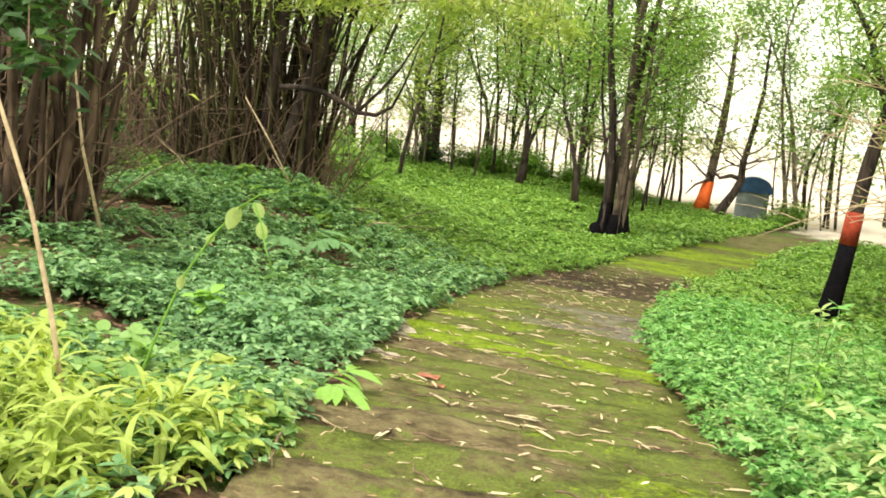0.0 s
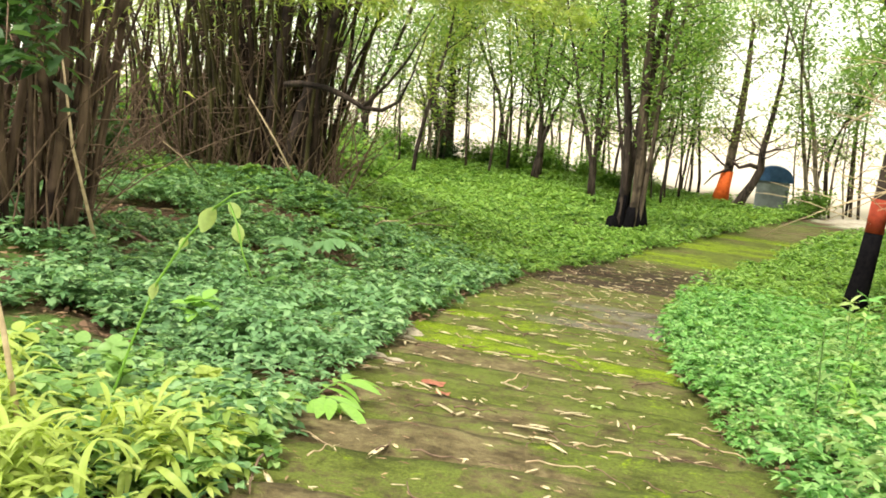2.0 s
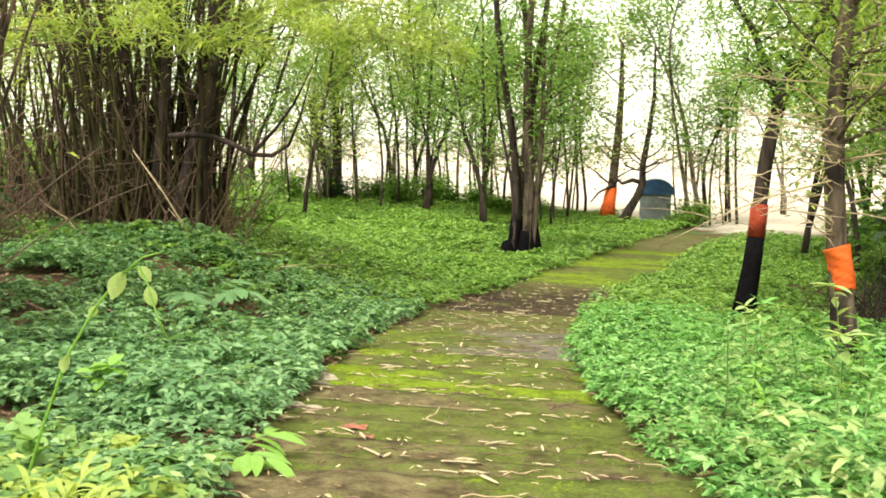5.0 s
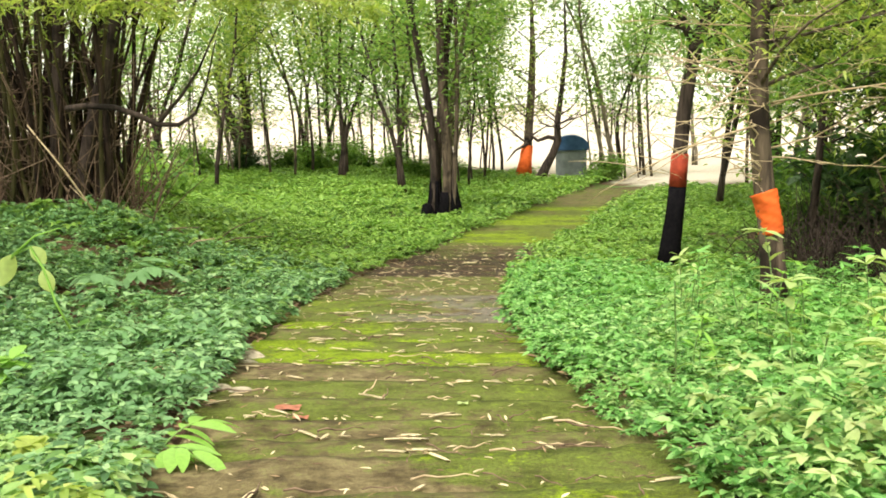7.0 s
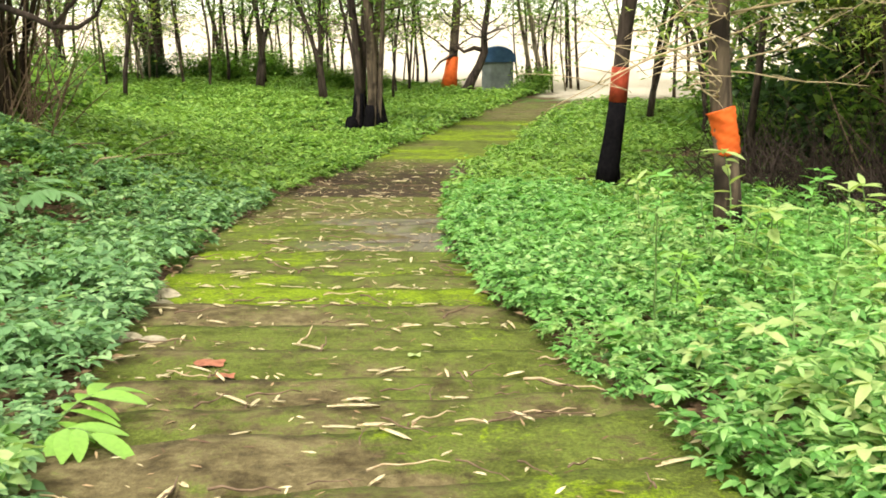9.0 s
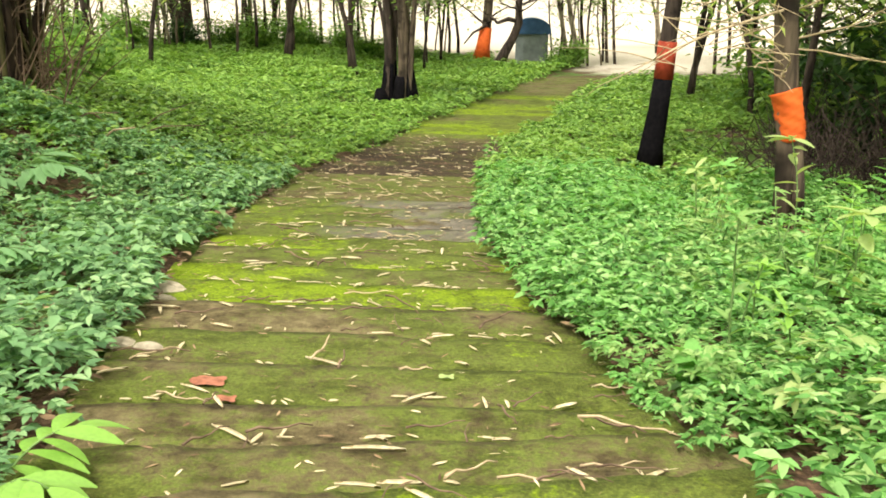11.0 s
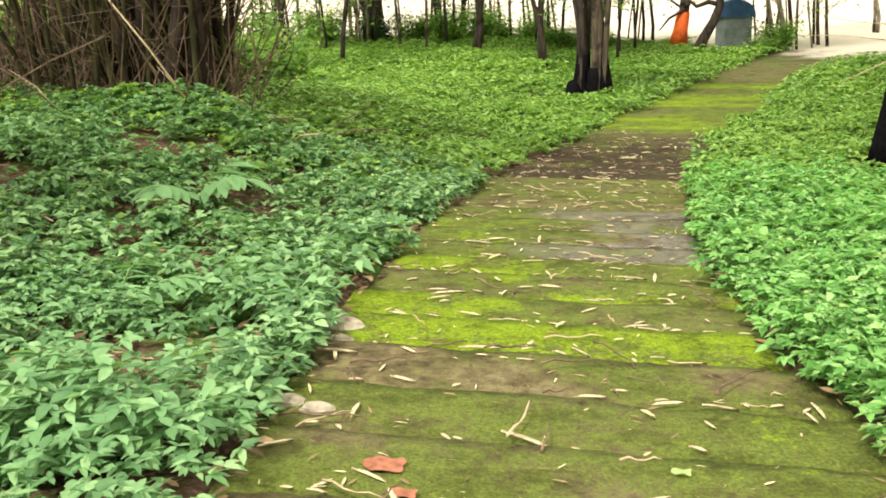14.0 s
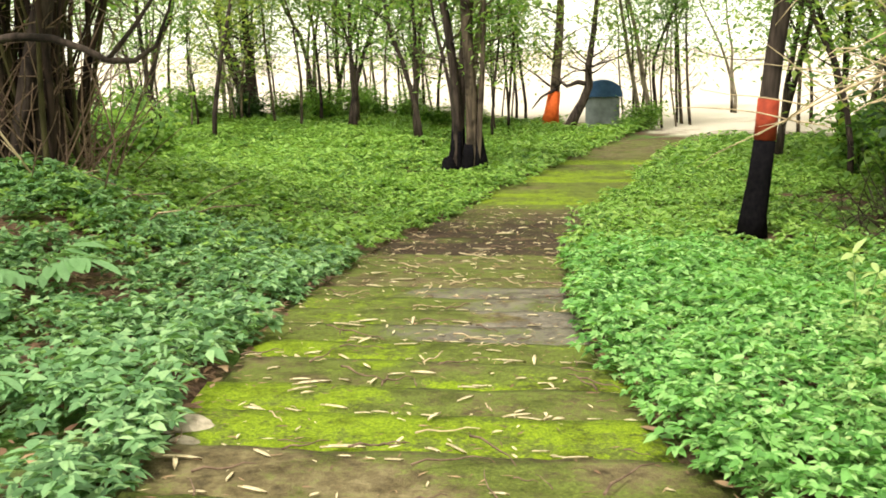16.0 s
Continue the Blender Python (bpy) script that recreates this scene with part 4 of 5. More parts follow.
x, y, _ = scatter(rng_w, -6.5, -0.6, 0.3, 6.5, 1500, 0.7)
weeds("weeds", x, y, 0.12, 0.10, 4, 3, 0.07, GREEN, "small three-leaved weeds along the path", rng_w, 0.7)
x, y, _ = scatter(rng_w, -4.2, -1.1, 2.6, 6.5, 620, 0.9)
weeds("weeds", x, y, 0.25, 0.14, 6, 6, 0.066, GREEN, "tall mint-green broad-leaved weeds beside the path", rng_w, 0.5)
x, y, _ = scatter(rng_w, -3.3, -0.9, 1.1, 2.7, 200, 0.6)
weeds("weeds", x, y, 0.24, 0.13, 5, 5, 0.075, LIME, "yellow-green leafy weeds in the open beside the path", rng_w, 0.4)
x, y, _ = scatter(rng_w, -2.9, -1.2, 2.7, 5.2, 330, 0.0)
weeds("weeds", x, y, 0.2, 0.13, 5, 5, 0.064, GREEN, "mint-green weeds hanging over the slabs' ends", rng_w, 0.43)
x, y, _ = scatter(rng_w, 0.4, 4.5, 2.4, 8.5, 700, 1.0)
weeds("weeds", x, y, 0.44, 0.14, 6, 6, 0.062, LIGHT, "tall ragged light green weeds beside the path", rng_w, 0.42)
x, y, _ = scatter(rng_w, 1.25, 2.9, 2.2, 4.2, 90, 0.5)
weeds("weeds", x, y, 0.42, 0.14, 5, 5, 0.09, PALE, "pale yellow-green leafy weeds beside the path", rng_w, 0.42)
x, y, _ = scatter(rng_w, 0.0, 6.0, 1.2, 9.0, 3000, 0.5)
keep = rng_w.random(len(y)) > ramp01(5.5, 9.0, y)
x, y = x[keep], y[keep]
weeds("weeds", x, y, 0.26, 0.13, 6, 6, 0.062, GREEN_R, RIGHT_LABEL, rng_w, 0.48)
x, y, _ = scatter(rng_w, 0.0, 6.5, 1.2, 12.0, 2900, 0.3)
keep = rng_w.random(len(y)) > ramp01(5.0, 12.5, y)
x, y = x[keep], y[keep]
weeds("weeds", x, y, 0.38, 0.09, 5, 5, 0.05, GREEN_R, "taller feathery bright green weeds", rng_w, 0.4)
x, y, _ = scatter(rng_w, -10.0, -1.6, 6.2, 13.0, 4200, 0.8)
weeds("weeds", x, y, 0.23, 0.15, 5, 5, 0.088, GREEN, "low green broad-leaved weeds under the bamboo", rng_w, 0.52, False)
x, y, _ = scatter(rng_w, -0.3, 6.2, 5.4, 15.0, 4800, 0.35)
keep = rng_w.random(len(y)) < ramp01(5.0, 8.5, y) * (1 - ramp01(10.5, 15.2, y))
x, y = x[keep], y[keep]
weeds("weeds", x, y, 0.26, 0.15, 5, 5, 0.078, GREEN_R, "lush bright green weeds under the trees", rng_w, 0.5, False)
x, y, _ = scatter(rng_w, -13.0, 12.0, 10.0, 24.0, 14000, 0.3)
keep = rng_w.random(len(y)) < ramp01(9.5, 14.0, y)
x, y = x[keep], y[keep]
weeds("weeds", x, y, 0.22, 0.2, 4, 5, 0.105, GREEN_FAR, "low yellow-green ground cover under the trees", rng_w, 0.5, False)
x, y, _ = scatter(rng_w, -24.0, 9.0, 24.0, 41.0, 12500, 0.2)
keep = ~((x > 2.6) & (y > 33)) & ~((x > -0.5) & (y > 37.5))
weeds("weeds", x[keep], y[keep], 0.24, 0.3, 4, 4, 0.155, GREEN_FAR, "low yellow-green ground cover at the edge of the wood", rng_w, 0.5, False)


def dead_leaves():
    """Brown fallen leaves on the soil between the weeds."""
    rng = np.random.default_rng(91)
    n = 15000
    x, y = rng.uniform(-7, 5, n), rng.uniform(0.3, 13, n)
    keep = ~on_path(x, y, -0.04)
    x, y = x[keep], y[keep]
    base = np.stack([x, y, height(x, y) + rng.uniform(0.02, 0.05, len(x))], 1)
    ln = rng.uniform(0.04, 0.12, len(x))
    v, f = leaf_arrays(base, sideways(rng, len(x), (-0.1, 0.2)), ln, ln * rng.uniform(0.2, 0.5, len(x)), rng, 0.15, 0.05)
    tagged(new("dead_leaves", mesh_of("dead_leaves", v, f, BROWNLEAF)), "dry brown fallen leaves on the soil", "leaf litter", kind="stuff")


dead_leaves()


# ---- bushes ----
def build_bushes():
    kinds = []
    # the third kind has the thicket's shade put into its leaf colour
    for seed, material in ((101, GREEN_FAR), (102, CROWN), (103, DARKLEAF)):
        rng = np.random.default_rng(seed)
        bush = new("bush")
        tb, spots = [], []
        for _ in range(16):
            line = stem_line(rng.normal(0, 0.15, 3) * (1, 1, 0), unit(np.array([rng.normal(0, 0.5), rng.normal(0, 0.5), 1])), rng.uniform(0.6, 1.4), rng, 6, 0.15)
            tb.append(tube(line, np.linspace(0.014, 0.004, 7), 5))
            spots.extend(line[2:])
        part("branches", joined("branches", tb, BARK_DARK), bush)
        part("foliage", crown_mesh(np.array(spots), 22, 0.15, rng, material, 0.2, 0.5), bush)
        kinds.append(tagged(bush, "leafy green bush under the trees", "bush", "bushes in the wood"))
    rng = np.random.default_rng(104)
    spots = [(-9.5, 38.5, 0, 1.0), (2.2, 37.6, 1, 0.55), (-14.5, 20.0, 2, 1.8), (-7.9, 39.5, 0, 1.1), (2.6, 38.2, 1, 0.9), (-12.4, 21.5, 2, 1.7), (-11.3, 39.8, 1, 1.0), (-6.4, 40.0, 0, 1.0), (-5.0, 37.5, 1, 0.8), (-12.7, 38.8, 2, 1.0),
             (-14.8, 39.0, 0, 1.1), (-3.6, 39.0, 0, 0.8), (-16.8, 24.0, 1, 2.0), (-17.0, 19.0, 2, 2.0), (-13.6, 17.6, 1, 1.8), (-10.0, 18.5, 2, 1.3), (-9.8, 22.0, 1, 1.4), (-19.0, 28.0, 1, 2.0), (-8.8, 40.8, 1, 1.1), (-10.4, 41.0, 0, 1.2),
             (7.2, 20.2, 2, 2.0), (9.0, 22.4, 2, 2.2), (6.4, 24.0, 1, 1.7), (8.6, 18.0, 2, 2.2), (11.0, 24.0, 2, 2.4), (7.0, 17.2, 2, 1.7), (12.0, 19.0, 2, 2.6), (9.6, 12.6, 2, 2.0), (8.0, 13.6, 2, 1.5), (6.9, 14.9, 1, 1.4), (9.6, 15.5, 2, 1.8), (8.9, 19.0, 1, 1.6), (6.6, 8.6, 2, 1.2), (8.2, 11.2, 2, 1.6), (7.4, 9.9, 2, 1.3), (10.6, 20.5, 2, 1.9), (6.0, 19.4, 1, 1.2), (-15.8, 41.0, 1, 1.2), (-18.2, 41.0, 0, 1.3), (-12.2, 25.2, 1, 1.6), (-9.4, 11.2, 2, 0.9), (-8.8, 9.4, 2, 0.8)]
    for n, (x, y, k, size) in enumerate(spots):
        m = Matrix.LocRotScale(seat_of(x, y, 0.03), Euler((0, 0, rng.uniform(0, 6.28))), (size, size, size * rng.uniform(0.85, 1.1)))
        if n < 3:
            kinds[k].matrix_basis = m
        else:
            q = kinds[k].scale
            copy_thing(kinds[k], m @ Matrix.Diagonal((1 / q.x, 1 / q.y, 1 / q.z, 1)))


build_bushes()


def dry_brush(x, y, seed, size):
    """A heap of bare brown brushwood in the shade."""
    rng = np.random.default_rng(seed)
    twigs = []
    for _ in range(130):
        b = np.array([rng.normal(0, size * 0.5), rng.normal(0, size * 0.4), 0.0])
        b[2] = float(height(x + b[0], y + b[1]) - height(x, y))
        twigs.append(tube(stem_line(b, unit(np.array([rng.normal(0, 0.7), rng.normal(0, 0.7), 0.9])), rng.uniform(0.4, 1.2) * size, rng, 5, 0.18, -0.04), np.linspace(0.011, 0.003, 6), 4))
    # the eastern heaps get darker bark, which puts the thicket's shade into their colour
    heap = new("brushwood", joined("brushwood", twigs, BARK_DARK if x > 0 else DRY))
    heap.location = seat_of(x, y, 0.02)
    return tagged(heap, "heap of bare brown brushwood in the shade", "brushwood", kind="stuff")


for n, (x, y, size) in enumerate([(5.2, 12.2, 1.0), (6.2, 13.4, 1.2), (5.0, 10.4, 0.9), (7.0, 11.4, 1.3), (-9.6, 12.6, 1.2), (-8.4, 8.2, 0.9), (-9.0, 10.2, 1.1), (4.6, 15.2, 0.8), (4.5, 12.8, 1.3), (5.8, 14.6, 1.6), (7.2, 13.4, 1.7), (6.0, 11.6, 1.5), (8.2, 14.8, 1.8), (5.4, 16.8, 1.4)]):
    dry_brush(x, y, 200 + n, size)


# ---- single plants near the path ----
def blade_mesh(length, width, curl, material, segments=6, cup=0.25):
    """One leaf along +x, cupped along its midrib, arching over to its tip."""
    f = np.linspace(0, 1, segments + 1)
    w = width * 0.5 * np.sin(np.pi * np.clip(f * 0.94 + 0.04, 0, 1)) ** 0.75
    x = length * np.sin(f * curl) / max(curl, 0.01)
    z = -length * (1 - np.cos(f * curl)) / max(curl, 0.01)
    v = np.concatenate([np.stack([x, w, z + w * cup], 1), np.stack([x, 0 * x, z], 1), np.stack([x, -w, z + w * cup], 1)])
    n = segments + 1
    k = np.arange(segments)
    return mesh_of("leaf", v, np.concatenate([np.stack([k, k + n, k + n + 1, k + 1], 1), np.stack([k + n, k + 2 * n, k + 2 * n + 1, k + n + 1], 1)]), material)


def leafy_stalk(x, y, tall, lean, leaves, leaf, material, seed, label, name="shrub", slim=0.34, stalks=1, low=0.3, top_fan=5):
    """An upright plant: thin stalks, single leaves along them and a fan of leaves at the top."""
    rng = np.random.default_rng(seed)
    plant = new(name)
    plant.location = seat_of(x, y, 0.02)
    blades = [blade_mesh(leaf * q, leaf * q * slim, c, material) for q, c in ((1.0, 0.5), (0.8, 0.8), (1.15, 0.35))]
    for n in range(stalks):
        a = np.array([0.05 * n * rng.normal(), 0.05 * n * rng.normal(), 0])
        line = stem_line(a, unit(np.array([lean[0] + 0.15 * n * rng.normal(), lean[1] + 0.15 * n * rng.normal(), 1])), tall * (1 - 0.12 * n), rng, 7, 0.06)
        part("stalk", joined("stalk", [tube(line, np.linspace(0.008, 0.004, 8), 6)], STALK), plant)
        for k in range(leaves + top_fan):
            f = low + (1 - low) * min(1.0, k / leaves)
            i = f * 6.99
            p = line[int(i)] + (line[int(i) + 1] - line[int(i)]) * (i - int(i))
            part("leaf", blades[rng.integers(3)], plant, m=Matrix.Translation(p) @ pose(0, 0, 0, rng.normal(0, 15), rng.uniform(-45, 5), k * 137 + rng.normal(0, 20)))
    return tagged(plant, label, "plant")


def pinnate_plant(x, y, z, way, length, pairs, leaf, material, seed, label, fronds=1):
    """Fronds with pairs of leaflets along a midrib."""
    rng = np.random.default_rng(seed)
    plant = new("seedling")
    plant.location = seat_of(x, y, 0.02)
    blades = [blade_mesh(leaf, leaf * 0.36, 0.4, material), blade_mesh(leaf * 0.8, leaf * 0.3, 0.6, material)]
    for n in range(fronds):
        turn = way + (n - (fronds - 1) / 2) * 75
        d = np.array([math.cos(radians(turn)), math.sin(radians(turn)), 0])
        f = np.linspace(0, 1, 8)[:, None]
        line = d * length * f + np.array([0, 0, z]) * np.sin(f * 1.9)
        part("midrib", joined("midrib", [tube(line, np.linspace(0.006, 0.002, 8), 5)], STALK), plant)
        for k in range(pairs):
            i = (0.35 + 0.6 * k / pairs) * 6.99
            p = line[int(i)] + (line[int(i) + 1] - line[int(i)]) * (i - int(i))
            for sgn in (-1, 1):
                part("leaf", blades[(k + n) % 2], plant, m=Matrix.Translation(p) @ pose(0, 0, 0, rng.normal(0, 8), rng.uniform(-5, 12), turn + sgn * (62 - 26 * k / pairs)))
        part("leaf", blades[0], plant, m=Matrix.Translation(line[-1]) @ pose(0, 0, 0, 0, 10, turn))
    return tagged(plant, label, "plant")


pinnate_plant(-1.54, 3.5, 0.18, 14, 0.34, 4, 0.23, FRESH, 111, "bright green seedling with pinnate leaves at the path's edge", 2)
pinnate_plant(-4.35, 9.0, 0.32, -10, 0.62, 7, 0.30, GREEN, 112, "green plant with broad feathery fronds among weeds", 3)
pinnate_plant(-3.3, 6.2, 0.25, 60, 0.5, 5, 0.2, GREEN, 113, "green plant with feathery fronds among weeds", 2)
SHRUB = "upright shrub with pale green pointed leaves among weeds"
leafy_stalk(2.55, 8.6, 0.95, (-0.05, 0), 9, 0.20, PALE, 121, SHRUB)
leafy_stalk(2.05, 5.9, 0.75, (0.02, 0), 9, 0.21, PALE, 122, SHRUB, top_fan=7)
leafy_stalk(1.85, 3.25, 0.5, (0.1, 0), 9, 0.13, PALE, 123, "low shrub with large pale yellow-green leaves", slim=0.42, stalks=3)
leafy_stalk(2.35, 4.9, 0.68, (0.1, 0), 9, 0.19, PALE, 124, SHRUB, stalks=2)
leafy_stalk(1.45, 4.9, 0.42, (0.0, 0), 8, 0.15, FRESH, 125, "green upright weed with long narrow leaves", slim=0.22)
leafy_stalk(3.2, 7.2, 0.8, (0.05, 0), 10, 0.15, PALE, 126, SHRUB, stalks=2)
leafy_stalk(2.75, 6.4, 0.8, (0.1, 0), 8, 0.14, PALE, 127, SHRUB)
leafy_stalk(3.4, 9.2, 0.75, (0.1, 0), 8, 0.16, GREEN_R, 128, "green shrub beside the orange-wrapped trunk", stalks=2)
leafy_stalk(0.98, 4.75, 0.22, (0.0, 0), 6, 0.13, GREEN_R, 129, "broad-leaved green weed at the path's edge", slim=0.5, stalks=3)
leafy_stalk(2.15, 4.3, 0.58, (0.05, 0), 9, 0.2, PALE, 132, SHRUB, stalks=3)
leafy_stalk(1.55, 2.95, 0.34, (0.05, 0), 8, 0.12, PALE, 133, "low shrub with large pale yellow-green leaves", slim=0.42, stalks=3)
leafy_stalk(2.6, 5.5, 0.7, (0.05, 0), 9, 0.18, PALE, 134, SHRUB, stalks=2)
leafy_stalk(3.0, 6.0, 0.75, (0.05, 0), 9, 0.18, FRESH, 135, "upright shrub with fresh green leaves", stalks=3)
leafy_stalk(-3.4, 2.7, 0.5, (0, 0), 7, 0.14, GREEN, 130, "green broad-leaved weed beside a pale stick", slim=0.55, stalks=3)
leafy_stalk(-2.9, 4.6, 0.35, (0, 0), 6, 0.16, FRESH, 131, "fresh green broad-leaved weed", slim=0.5, stalks=2)


rng_s = np.random.default_rng(180)
for n in range(26):
    x, y = rng_s.uniform(1.1, 4.2), rng_s.uniform(3.8, 9.5)
    leafy_stalk(x, y, rng_s.uniform(0.4, 0.85), (0.1 * rng_s.normal(), 0.05), 9, rng_s.uniform(0.09, 0.15), (GREEN_R, LIGHT, PALE, FRESH)[n % 4], 420 + n, "slender upright weed standing above the ground cover", "weed", 0.3, 1 + n % 3)


def grass_tuft(x, y, seed, size, count=125):
    """A tuft of long narrow yellow-green leaves that arch outwards."""
    rng = np.random.default_rng(seed)
    tuft = new("grass_tuft")
    tuft.location = seat_of(x, y, 0.02)
    kinds = [blade_mesh(size * 0.72 * q, 0.026 * c, b, LIME, 7, 0.3) for q, c, b in ((1.0, 1.0, 1.7), (0.75, 0.9, 1.3), (1.15, 1.2, 2.0), (0.55, 0.8, 1.0))]
    for k in range(count):
        part("leaf", kinds[rng.integers(4)], tuft, m=pose(rng.normal(0, 0.09), rng.normal(0, 0.09), rng.uniform(0.02, 0.36), rng.normal(0, 20), rng.uniform(-75, 0), rng.uniform(0, 360)))
    return tagged(tuft, "tuft of arching yellow-green grass beside the path", "grass", "grass tufts beside the path")


for n, (x, y, size) in enumerate([(-1.95, 1.75, 0.42), (-2.35, 2.0, 0.45), (-1.55, 1.5, 0.36), (-2.1, 1.25, 0.4), (-2.7, 2.5, 0.42), (-1.45, 1.95, 0.3), (-2.5, 1.5, 0.45), (-2.9, 2.0, 0.4)]):
    grass_tuft(x, y, 140 + n, size)
for n, (x, y, tall) in enumerate([(-1.75, 2.5, 0.22), (-2.15, 2.75, 0.3), (-1.6, 2.95, 0.2), (-2.5, 3.2, 0.28), (-2.0, 3.3, 0.2), (-1.45, 2.3, 0.16), (-2.9, 2.9, 0.3)]):
    leafy_stalk(x, y, tall, (0, 0), 6, 0.12, (LIME, LIGHT)[n % 2], 150 + n, "yellow-green broad-leaved weed in the open", "weed", 0.62, 3)


def vine_sprout():
    """A lone climbing shoot with pale heart-shaped leaves that nods over."""
    sprout = new("vine_sprout")
    sprout.location = seat_of(-2.05, 2.5, 0.02)
    line = np.array([[0, 0, 0], [0.06, 0, 0.22], [0.15, 0, 0.48], [0.27, 0, 0.78], [0.41, 0, 1.0], [0.54, 0, 1.15], [0.61, 0, 1.18], [0.66, -0.01, 1.10], [0.70, -0.02, 0.98], [0.75, -0.02, 0.88]])
    part("stalk", joined("stalk", [tube(line, np.linspace(0.007, 0.004, 10), 6)], FRESH), sprout)
    part("tendril", joined("tendril", [tube([[0.54, 0, 1.15], [0.63, 0, 1.22], [0.73, 0, 1.25]], (0.006, 0.004, 0.002), 5)], FRESH), sprout)
    for p, size, rz, ry in ((line[5], 0.12, 200, 62), (line[4], 0.06, 170, 55), (line[3], 0.08, 215, 70), (line[6], 0.08, 20, 50), (line[7], 0.09, 340, 75)):
        part("leaf", blade_mesh(size, size * 0.66, 0.4, PALE), sprout, m=Matrix.Translation(p) @ pose(0, 0, 0, 60, ry, rz))
    tagged(sprout, "lone climbing shoot with pale heart-shaped leaves nodding over", "plant")


vine_sprout()


# ---- loose sticks ----
def loose_stick(points, r, material, label, name="stick"):
    ob = new(name, joined("stick", [tube(points, np.linspace(r, r * 0.5, len(points)), 7, 0.08, np.random.default_rng(7))], material))
    return tagged(ob, label, "stick")


def gz(x, y, up=0.0):
    return (x, y, float(height(x, y)) + up)


loose_stick([gz(-1.80, 1.78, -0.05), (-1.93, 1.76, 0.45), (-2.06, 1.75, 0.9), (-2.26, 1.74, 1.36), (-2.42, 1.72, 1.7)], 0.014, DRY_PALE, "thin bare pale stick standing in the weeds")
loose_stick([gz(-2.6, 2.0, -0.02), (-2.72, 2.0, 0.3), (-2.66, 2.0, 0.7), (-2.75, 1.98, 0.95)], 0.006, DRY_PALE, "thin pale bent twig standing in the weeds")
loose_stick([gz(-6.2, 7.6, 0.10), gz(-5.6, 7.2, 0.13), gz(-4.9, 6.9, 0.10)], 0.035, DRY, "fallen brown branch lying in the weeds")
loose_stick([gz(-5.6, 8.1, 0.05), gz(-4.6, 7.5, 0.12)], 0.015, DRY_PALE, "fallen pale stick lying in the weeds")
loose_stick([gz(-5.9, 12.1, 0.0), (-6.35, 11.9, 0.6), (-6.8, 11.8, 1.25)], 0.018, DRY_PALE, "pale broken culm leaning on the bamboo")
loose_stick([gz(-5.0, 6.2, 0.0), (-5.25, 6.1, 0.7), (-5.4, 6.1, 1.5)], 0.02, DRY_PALE, "pale broken culm leaning on the bamboo")
loose_stick([gz(-5.2, 11.9, 0.0), (-4.95, 11.9, 0.35), (-5.05, 11.9, 0.8), (-5.2, 11.9, 1.25), (-4.9, 11.8, 1.7)], 0.012, DRY, "thin bent dead sapling beside the bamboo")


def fallen_culms():
    """Dry sticks lying and leaning about the foot of the bamboo."""
    rng = np.random.default_rng(190)
    for n in range(26):
        x, y = (rng.uniform(-6.2, -4.4), rng.uniform(11.2, 13.2)) if n < 16 else (rng.uniform(-9.5, -6.0), rng.uniform(11.0, 12.2))
        a, ln = rng.uniform(0, 2 * np.pi), rng.uniform(0.4, 1.3)
        x1, y1 = x + ln * math.cos(a), y + ln * math.sin(a) * 0.5
        up = rng.uniform(0.05, 0.75) if n % 2 else 0.12
        mid = (0.5 * (x + x1), 0.5 * (y + y1), 0.5 * (gz(x, y)[2] + gz(x1, y1)[2]) + 0.5 * up + 0.08)
        loose_stick([gz(x, y, 0.0), mid, gz(x1, y1, up)], rng.uniform(0.007, 0.016), (DRY, DRY_PALE)[n % 3 == 0], "dry broken stick at the foot of the bamboo")


fallen_culms()


def overhang(x, y, z, way, length, material, seed, label, leaf=0.1, slim=0.5, count=140):
    """A leafy bough that reaches into the open from the bamboo."""
    rng = np.random.default_rng(seed)
    f = np.linspace(0, 1, 9)[:, None]
    line = np.array([x, y, z]) + np.array(way) * length * f + np.array([0, 0, -0.35]) * length * f ** 2
    bough = new("bough", joined("bough", [tube(line, np.linspace(0.018, 0.004, 9), 6)], DRY))
    spots = []
    for k in range(22):
        p = line[rng.integers(2, 9)]
        t = stem_line(p, sideways(rng, 1, (-0.4, 0.3))[0], rng.uniform(0.2, 0.6), rng, 3, 0.2, -0.05)
        spots.extend(t)
    part("foliage", crown_mesh(np.array(spots), max(1, count // 60), leaf, rng, material, 0.10, slim, True), bough)
    return tagged(bough, label, "branch")


SPRAY = "leafy bamboo bough hanging into the open"
overhang(-6.6, 12.6, 2.6, (0.75, -0.62, 0.35), 3.2, CROWN_Y, 161, SPRAY, 0.17, 0.18, 420)
overhang(-6.3, 12.8, 3.0, (0.85, -0.45, 0.3), 3.6, CROWN_Y, 162, SPRAY, 0.17, 0.18, 420)
overhang(-6.6, 12.2, 3.0, (0.35, -0.85, 0.25), 3.6, CROWN_Y, 163, SPRAY, 0.17, 0.18, 420)
overhang(-6.0, 13.0, 2.7, (0.95, 0.1, 0.4), 3.4, CROWN_Y, 164, SPRAY, 0.18, 0.18, 420)
overhang(-5.6, 13.2, 3.4, (0.95, -0.2, 0.25), 3.6, CROWN_Y, 191, SPRAY, 0.17, 0.18, 700)
overhang(-5.8, 14.0, 3.2, (0.9, 0.3, 0.3), 3.6, CROWN_Y, 192, SPRAY, 0.17, 0.18, 700)
